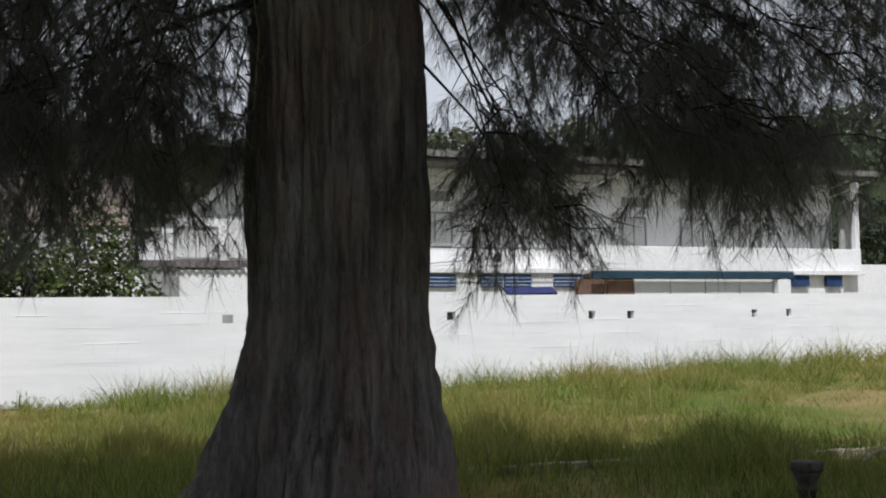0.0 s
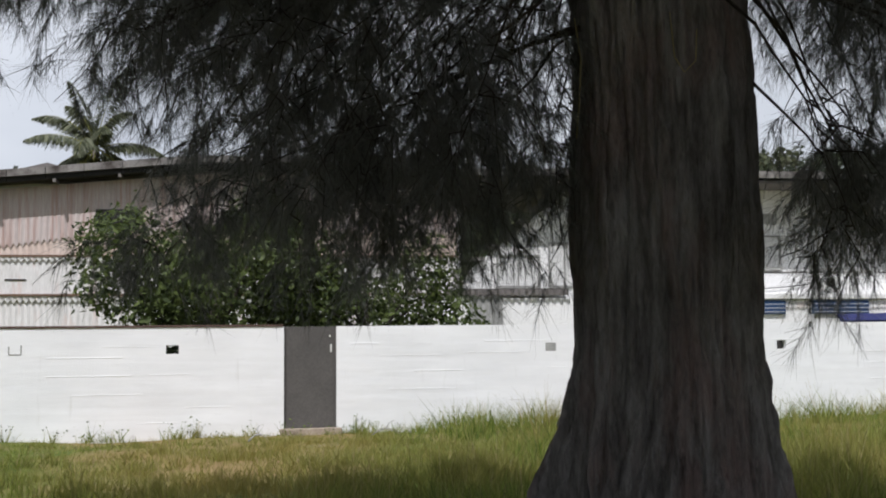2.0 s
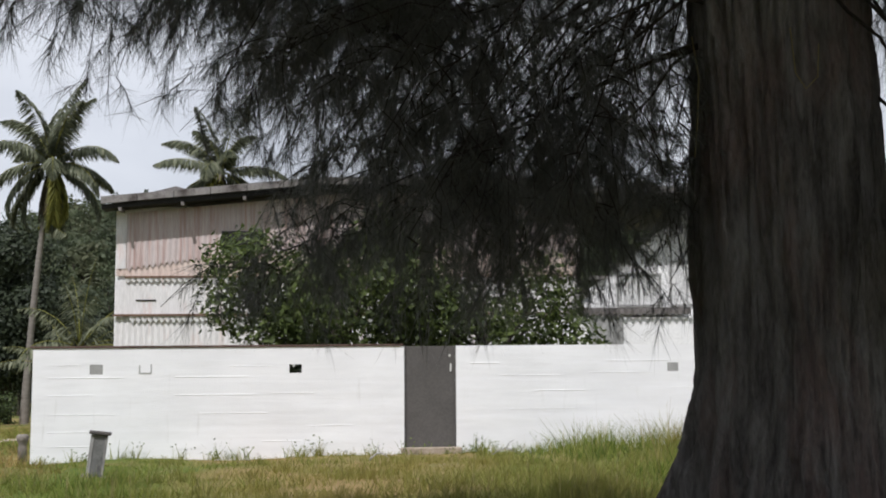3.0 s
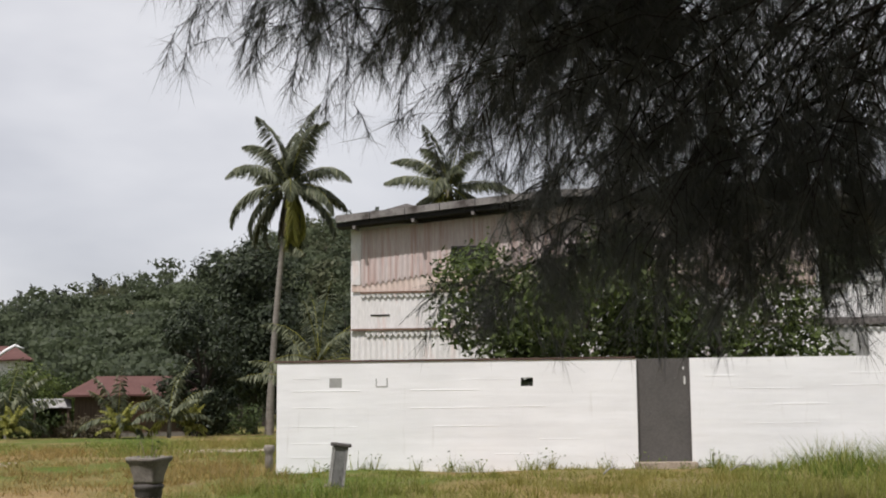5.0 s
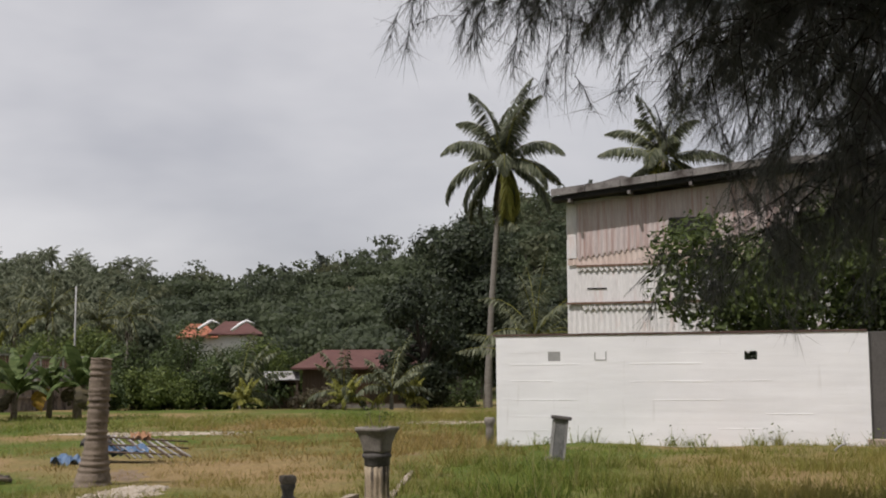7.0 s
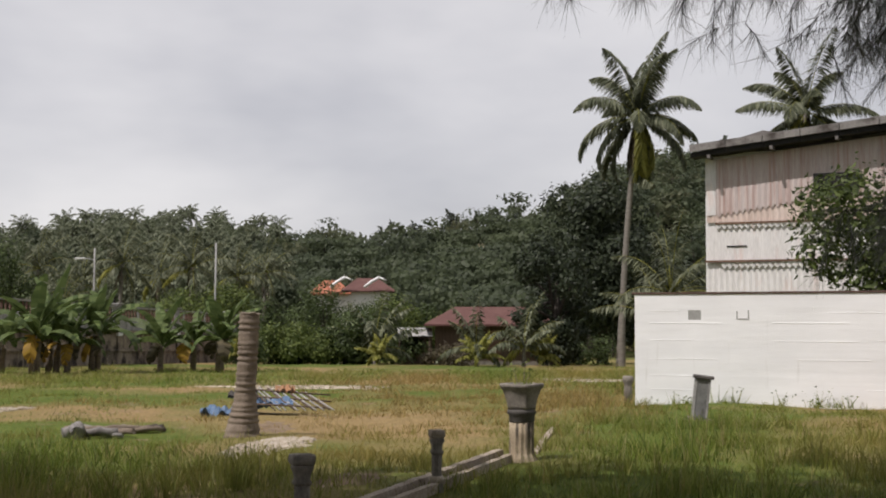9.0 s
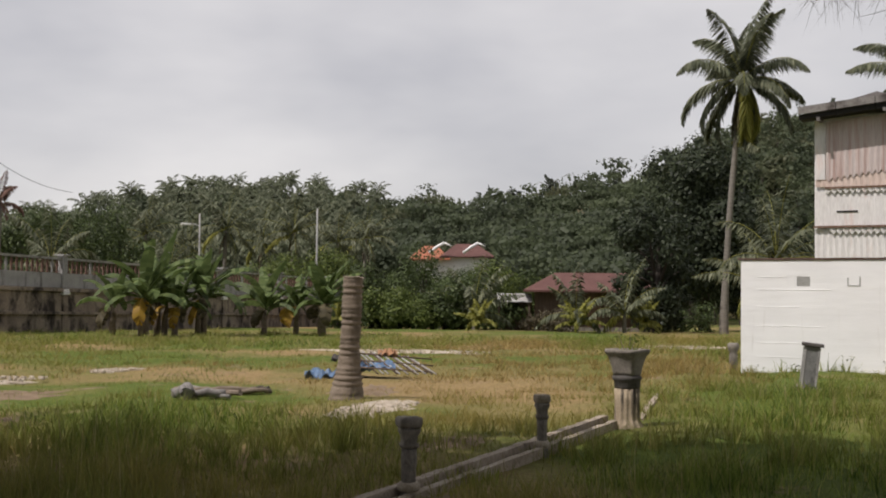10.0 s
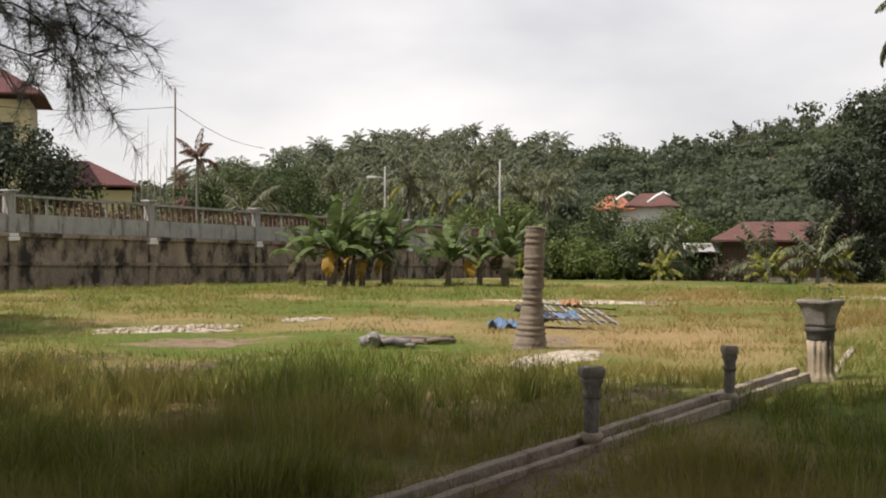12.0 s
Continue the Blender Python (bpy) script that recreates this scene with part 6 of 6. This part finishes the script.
# ---- street furniture ----
def pole(label, az, d, base, top, r, arm=None):
    x, y = at(az, d)
    t = thing("street_lamp" if arm else "utility_pole", label, "street lamp" if arm else "pole", pose(x, y, base, 0, 0, az))
    bm = bmesh.new()
    tube(bm, [(0, 0, 0), (0, 0, (top - base) * 0.5), (0, 0, top - base)], [r * 1.25, r, r * 0.75], 10)
    part("pole", bm, M_TIMBER if "dark" in label else M_METALPOST if arm is None else M_FENCE_PALE, t)
    if arm:
        bm = bmesh.new()
        tube(bm, [(0, 0, top - base - 0.7), (-arm * 0.5, 0, top - base - 0.62), (-arm, 0, top - base - 0.6)], [0.04, 0.035, 0.03], 7)
        part("arm", bm, M_METALPOST, t)
        bm = bmesh.new()
        add_box(bm, -arm - 0.5, -arm + 0.1, -0.12, 0.12, top - base - 0.68, top - base - 0.55, 0.04)
        part("lamp_head", bm, M_PLASTIC, t, "white lamp head")
    return t


pole("grey street lamp with a short arm behind the fence", 65.75, 72, -1, 5.65, 0.06, 0.6)
pole("pale bare pole behind the fence", 60.2, 68, -1, 5.85, 0.06)
pole("tall dark utility pole carrying a cable", 75.68, 75, -1, 10.6, 0.07)


def build_cable():
    a, b, c = np.array([*at(75.68, 75), 9.4]), np.array([*at(88, 62), 8.2]), np.array([*at(71.5, 95), 8.4])
    for p, q in ((a, b), (a, c)):
        bm = bmesh.new()
        pts = [tuple(p + (q - p) * k / 10 - np.array([0, 0, 0.5 * math.sin(math.pi * k / 10)])) for k in range(11)]
        tube(bm, pts, [0.017] * 11, 5)
        ob = part("overhead_cable", bm, M_WIRE)
        tagged(ob, "thin dark overhead cable hung from the pole", "cable", "overhead cables")


build_cable()


# ---- woods on the hills ----
def build_woods():
    rng = np.random.default_rng(77)
    sets = {}

    def keep(key, v, f):
        vs, fs, n = sets.setdefault(key, ([], [], [0]))
        vs.append(np.asarray(v))
        fs.append(np.asarray(f) + n[0])
        n[0] += len(v)

    def stem(x, y, z, top, r):
        ring = [(x + k * math.cos(a), y + k * math.sin(a), h) for a in (0, 2.1, 4.2) for k, h in ((r, z - 0.5), (r * 0.5, top))]
        keep("stems", ring, [(e * 2, (e + 1) % 3 * 2, (e + 1) % 3 * 2 + 1, e * 2 + 1) for e in range(3)])

    def crown(key, x, y, z, rx, rz, n, size, lobes=8, lobe=0.42, flat=0.8, loose=0.28):
        lb = random_lobes(lobes, (x, y, z), (rx, rx, rz), rx * lobe, rng)
        lb[:, 5] *= flat
        p, d = crown_points(n, lb, rng, 0.7)
        keep(key, *leaf_quads(p, size, rng, 0.8, 0.2, d, loose))

    count = 0
    while count < 2100:
        az, r = (rng.uniform(36, 92) if rng.random() < 0.8 else rng.uniform(-26, 36)), 100 + 170 * rng.random() ** 0.75
        if az < 36:
            r = 165 + (r - 95) * 0.5
        if 51.5 < az < 58 and r < 124:
            continue
        top = r > 222
        open_slope = 43 < az < 54 and r > 185          # dry slope with scattered trees
        if open_slope and rng.random() < 0.72:
            continue
        x, y = at(az, r)
        z = float(hill(np.array(x), np.array(y)))
        palms = 57 < az < 76 and 108 < r < 225
        count += 1
        if palms and rng.random() < 0.42:
            h, reach = rng.uniform(4.2, 7.5), rng.uniform(2.3, 3.1)
            for k in range(13):
                _, v, f = frond(reach * rng.uniform(0.85, 1.1), 1.35 - 2.0 * (k / 13) ** 1.1, rng, 13, 0.24, 0.9, 0.2)
                keep("palm_canopy", spin(v, k * 2.4 + rng.random(), (x, y, z + h)), f)
            stem(x, y, z, z + h, 0.16)
        elif (open_slope or top) and rng.random() < (0.6 if open_slope else 0.3):
            # narrow dark conifers in tiers
            h = rng.uniform(3.0, 6.4)
            n = 90
            t = rng.random(n) ** 0.8
            a = rng.uniform(0, 2 * math.pi, n)
            rad = (1 - t) * h * 0.2 * rng.uniform(0.5, 1.15, n) + 0.1
            d = np.stack([np.cos(a), np.sin(a), np.full(n, 0.5)], 1)
            p = np.stack([x + rad * d[:, 0], y + rad * d[:, 1], z + h * (0.12 + 0.88 * t)], 1)
            keep("conifer_canopy", *leaf_quads(p, 0.75, rng, 0.6, 0.4, d, 0.5))
            stem(x, y, z, z + h * 0.9, 0.12)
        elif 42 < az < 58 and r < 185 and rng.random() < 0.7:
            # wide umbrella crowns in flat layers
            h, rad = rng.uniform(5.0, 7.5), rng.uniform(3.4, 5.2)
            crown("canopy", x, y, z + h * 0.78, rad, h * 0.16, 380, 0.6, 9, 0.4, 0.42, 0.25)
            stem(x, y, z, z + h * 0.8, 0.22)
        else:
            h = rng.uniform(3.8, 7.0) * (0.8 if top else 1.1) * (0.72 if r < 130 else 1)
            rad = h * rng.uniform(0.38, 0.58)
            crown("canopy" if rng.random() < 0.7 else "pale_canopy", x, y, z + h * 0.55, rad, h * 0.42, 255 if az > 36 else 85, rad * (0.185 if az > 36 else 0.33))
            stem(x, y, z, z + h * 0.6, 0.16)
    for _ in range(420):                                # low scrub on the dry slope
        x, y = at(rng.uniform(42, 55), rng.uniform(180, 262))
        z = float(hill(np.array(x), np.array(y)))
        rad = rng.uniform(0.6, 1.7)
        crown("pale_canopy", x, y, z + rad * 0.4, rad, rad * 0.6, 46, rad * 0.4, 4)
    w = thing("hill_woods", "dense dark green woods with palms on the far hills", "woods", kind="stuff")
    for key, mat in (("canopy", M_LEAF_HILL_HAZED), ("pale_canopy", M_LEAF_SLOPE), ("conifer_canopy", M_LEAF_CONIFER), ("palm_canopy", M_PALM_HILL), ("stems", M_TWIG)):
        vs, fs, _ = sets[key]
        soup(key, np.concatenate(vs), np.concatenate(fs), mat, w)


build_woods()


# ---- grass ----
BARE = ((-12.5, 7.8, 1.0), (-19.2, 4.7, 1.0), (-20.5, 7.6, 0.5), (-24.3, 26.0, 1.5), (-9.3, 6.6, 0.6), (-6.5, 3.6, 0.9), (-16.8, 4.6, 1.3), (-15.0, 9.3, 0.7), (1.0, 9.6, 1.5), (-5.6, 9.4, 0.5), (-13.6, 3.2, 0.9), (-17.4, 10.8, 0.7), (-15.6, 7.1, 0.6), (-0.6, 7.0, 1.1), (-12.3, 15.8, 0.7))


# scorched stretches: middle, half lengths and turn
DRY = ((-18.5, 15.6, 7.5, 4.4, 2.2), (-16.0, 9.6, 2.4, 1.6, 2.2), (-26.5, 21.5, 6.0, 1.6, 2.3), (-21.5, 9.0, 3.2, 1.0, 2.0), (10.5, 20.0, 3.0, 0.8, 0.5))


def smooth_noise(x, y, s, seed):
    """Cheap patchy field from crossed waves."""
    rng = np.random.default_rng(seed)
    out = np.zeros_like(x)
    for _ in range(9):
        a, f, p = rng.uniform(0, 6.28), s * rng.uniform(0.5, 2.0), rng.uniform(0, 6.28)
        out += np.sin((x * math.cos(a) + y * math.sin(a)) * f + p)
    return out / 9 ** 0.5


def build_grass():
    rng = np.random.default_rng(15)
    tufts, per = 46000, 13
    n = tufts * per
    az = np.radians(rng.uniform(-26, 90, tufts))
    r = 4.6 + 41 * rng.random(tufts) ** 1.55
    grow = np.repeat(rng.uniform(0.6, 1.3, tufts), per)
    away = rng.normal(size=(n, 2)) * (0.022 + 0.0025 * np.repeat(r, per))[:, None]
    x, y = np.repeat(-np.sin(az) * r, per) + away[:, 0], np.repeat(np.cos(az) * r, per) + away[:, 1]
    az, r = np.arctan2(-x, y), np.hypot(x, y)
    # stay on this side of the boundary wall
    c, s = math.cos(radians(31)), math.sin(radians(31))
    front = -(x + 15.75) * s + (y - 18.5) * c
    along = (x + 15.75) * c + (y - 18.5) * s
    keep = (front < -0.02) | (along < -0.05)
    patch, clump = smooth_noise(x, y, 0.45, 3), smooth_noise(x, y, 2.2, 4)
    tuft = smooth_noise(x, y, 5.5, 8)
    lush = np.clip(0.6 + 0.33 * patch + 0.3 * clump + 0.22 * tuft, 0.04, 1.5)
    deg = np.degrees(az)
    lawn = np.clip((deg - 40) / 8, 0, 1) * np.clip((r - 11.5) / 3.5, 0, 1)      # mown side of the plot
    keep &= rng.random(n) < np.clip(lush * (1 - 0.45 * lawn) + 0.1, 0, 1)
    hgt = (0.12 + 0.3 * lush) * (1 - lawn) + lawn * (0.05 + 0.16 * np.clip(lush - 0.25, 0, 1) + 0.09 * np.clip((r - 27) / 8, 0, 1))
    near_wall = np.exp(-((front + 0.8) / 1.6) ** 2) * (along > 0)
    hgt = hgt * (1 - 0.72 * np.clip((along > 0) * np.exp(front / 7) * (along < 10), 0, 1)) + near_wall * np.clip((along - 8) / 14, 0, 0.38)
    for bx_, by_, br in BARE:
        dx, dy = x - bx_, y - by_
        rr = math.hypot(bx_, by_)
        nx, ny = bx_ / rr, by_ / rr
        q = np.hypot((dx * nx + dy * ny) / 1.6, -dx * ny + dy * nx) / (br * 1.15)
        keep &= rng.random(n) < np.clip(q * 1.2 - 0.2, 0.5, 1)
        hgt *= np.clip(0.4 + 0.5 * q, 0.4, 1)
    # thin along the cement edging
    ex, ey = 4.62, -8.13
    el_ = math.hypot(ex, ey)
    k0 = ((x + 9.82) * ex + (y - 9.08) * ey) / el_
    off = np.abs((x + 9.7) * ey - (y - 9.05) * ex) / el_
    edge = (k0 > -0.2) & (k0 < el_) & (off < 0.45)
    keep &= ~(edge & (rng.random(n) < 0.4))
    hgt = np.where(edge, hgt * 0.6, hgt)
    hgt *= grow
    x, y, r, hgt, away = x[keep], y[keep], r[keep], hgt[keep], away[keep]
    m = len(x)
    hgt *= rng.uniform(0.4, 1.1, m)
    z = gz(x, y) + 0.05 * np.sin(x * 1.3 + 0.7 * y) * np.sin(y * 1.1 - 0.4 * x) - 0.02
    lean = (rng.normal(scale=0.2, size=(m, 2)) + away * 7.0) * hgt[:, None]
    P = np.stack([x, y, z], 1)
    T = P + np.concatenate([lean, hgt[:, None]], 1)
    M = P + np.concatenate([lean * 0.3, hgt[:, None] * 0.55], 1)
    ang = rng.uniform(0, math.pi, m)
    w = (0.0021 + 0.00026 * r) * rng.uniform(0.7, 1.3, m)
    side = np.stack([np.cos(ang), np.sin(ang), np.zeros(m)], 1) * w[:, None]
    nr = r < 15
    V = np.stack([P - side, P + side, M + side * 0.7, T, M - side * 0.7], 1)[nr].reshape(-1, 3)
    b = np.arange(nr.sum())[:, None] * 5
    tri = np.concatenate([b + np.array([[0, 1, 2]]), b + np.array([[0, 2, 4]]), b + np.array([[4, 2, 3]])])
    V2 = np.stack([P - side, P + side, T], 1)[~nr].reshape(-1, 3)
    tri2 = np.arange(len(V2)).reshape(-1, 3) + len(V)
    soil = np.concatenate([V, V2])
    tris = np.concatenate([tri, tri2])
    # blades of the sun-scorched stretches
    dry = np.zeros(len(tris), bool)
    root = soil[tris[:, 0]]
    pick = rng.random(m)
    blade_of = np.concatenate([np.tile(np.flatnonzero(nr), 3), np.flatnonzero(~nr)])
    for dx, dy, dl, dw, turn in DRY:
        c1, s1 = math.cos(turn), math.sin(turn)
        px, py = root[:, 0] - dx, root[:, 1] - dy
        q = np.hypot((px * c1 + py * s1) / dl, (-px * s1 + py * c1) / dw) + 0.16 * smooth_noise(root[:, 0], root[:, 1], 1.3, 6)
        dry |= pick[blade_of] < np.clip(2.1 - 1.7 * q, 0, 0.95)
    g = soup("dry_grass", soil, tris[dry], M_GRASS_DRY)
    tagged(g, "short scorched orange-brown grass", "grass", kind="stuff")
    g = soup("grass", soil, tris[~dry], M_GRASS)
    tagged(g, "long unmown green grass with drier patches", "grass", kind="stuff")
    # seed stems
    k = rng.choice(m, 9000)
    P2 = P[k]
    H = (hgt[k] * rng.uniform(1.1, 1.6, len(k)))[:, None]
    D = np.concatenate([rng.normal(scale=0.12, size=(len(k), 2)) * H, H], 1)
    v, f = blades(P2, D, 0.004 + 0.0005 * r[k], rng)
    g = soup("seed_stems", v, f, M_SEED)
    tagged(g, "thin dry grass seed stems", "grass", kind="stuff")


build_grass()


def build_wall_weeds():
    """Straggling weeds along the foot of the boundary wall."""
    rng = np.random.default_rng(52)
    P, D = [], []
    for _ in range(95):
        u, v = rng.uniform(0.1, 27.0), -rng.uniform(0.04, 0.3)
        q = WALL @ Vector((u, v, 0))
        n = rng.integers(7, 18)
        h = rng.uniform(0.12, 0.42)
        p = np.array([q.x, q.y, float(gz(q.x, q.y))]) + rng.normal(scale=0.06, size=(n, 3)) * np.array([1, 1, 0])
        P.append(p)
        D.append(np.concatenate([rng.normal(scale=0.35, size=(n, 2)) * h, h * rng.uniform(0.5, 1.1, (n, 1))], 1))
    P, D = np.concatenate(P), np.concatenate(D)
    v, f = blades(P, D, 0.02, rng)
    v2, f2 = leaf_quads((P + D)[::2], 0.06, rng, 0.5)
    w = thing("wall_weeds", "straggling green weeds along the foot of the white wall", "weeds", kind="stuff")
    soup("blades", v, f, M_GRASS, w)
    soup("leaves", v2, f2, M_LEAF_BRIGHT, w)


build_wall_weeds()
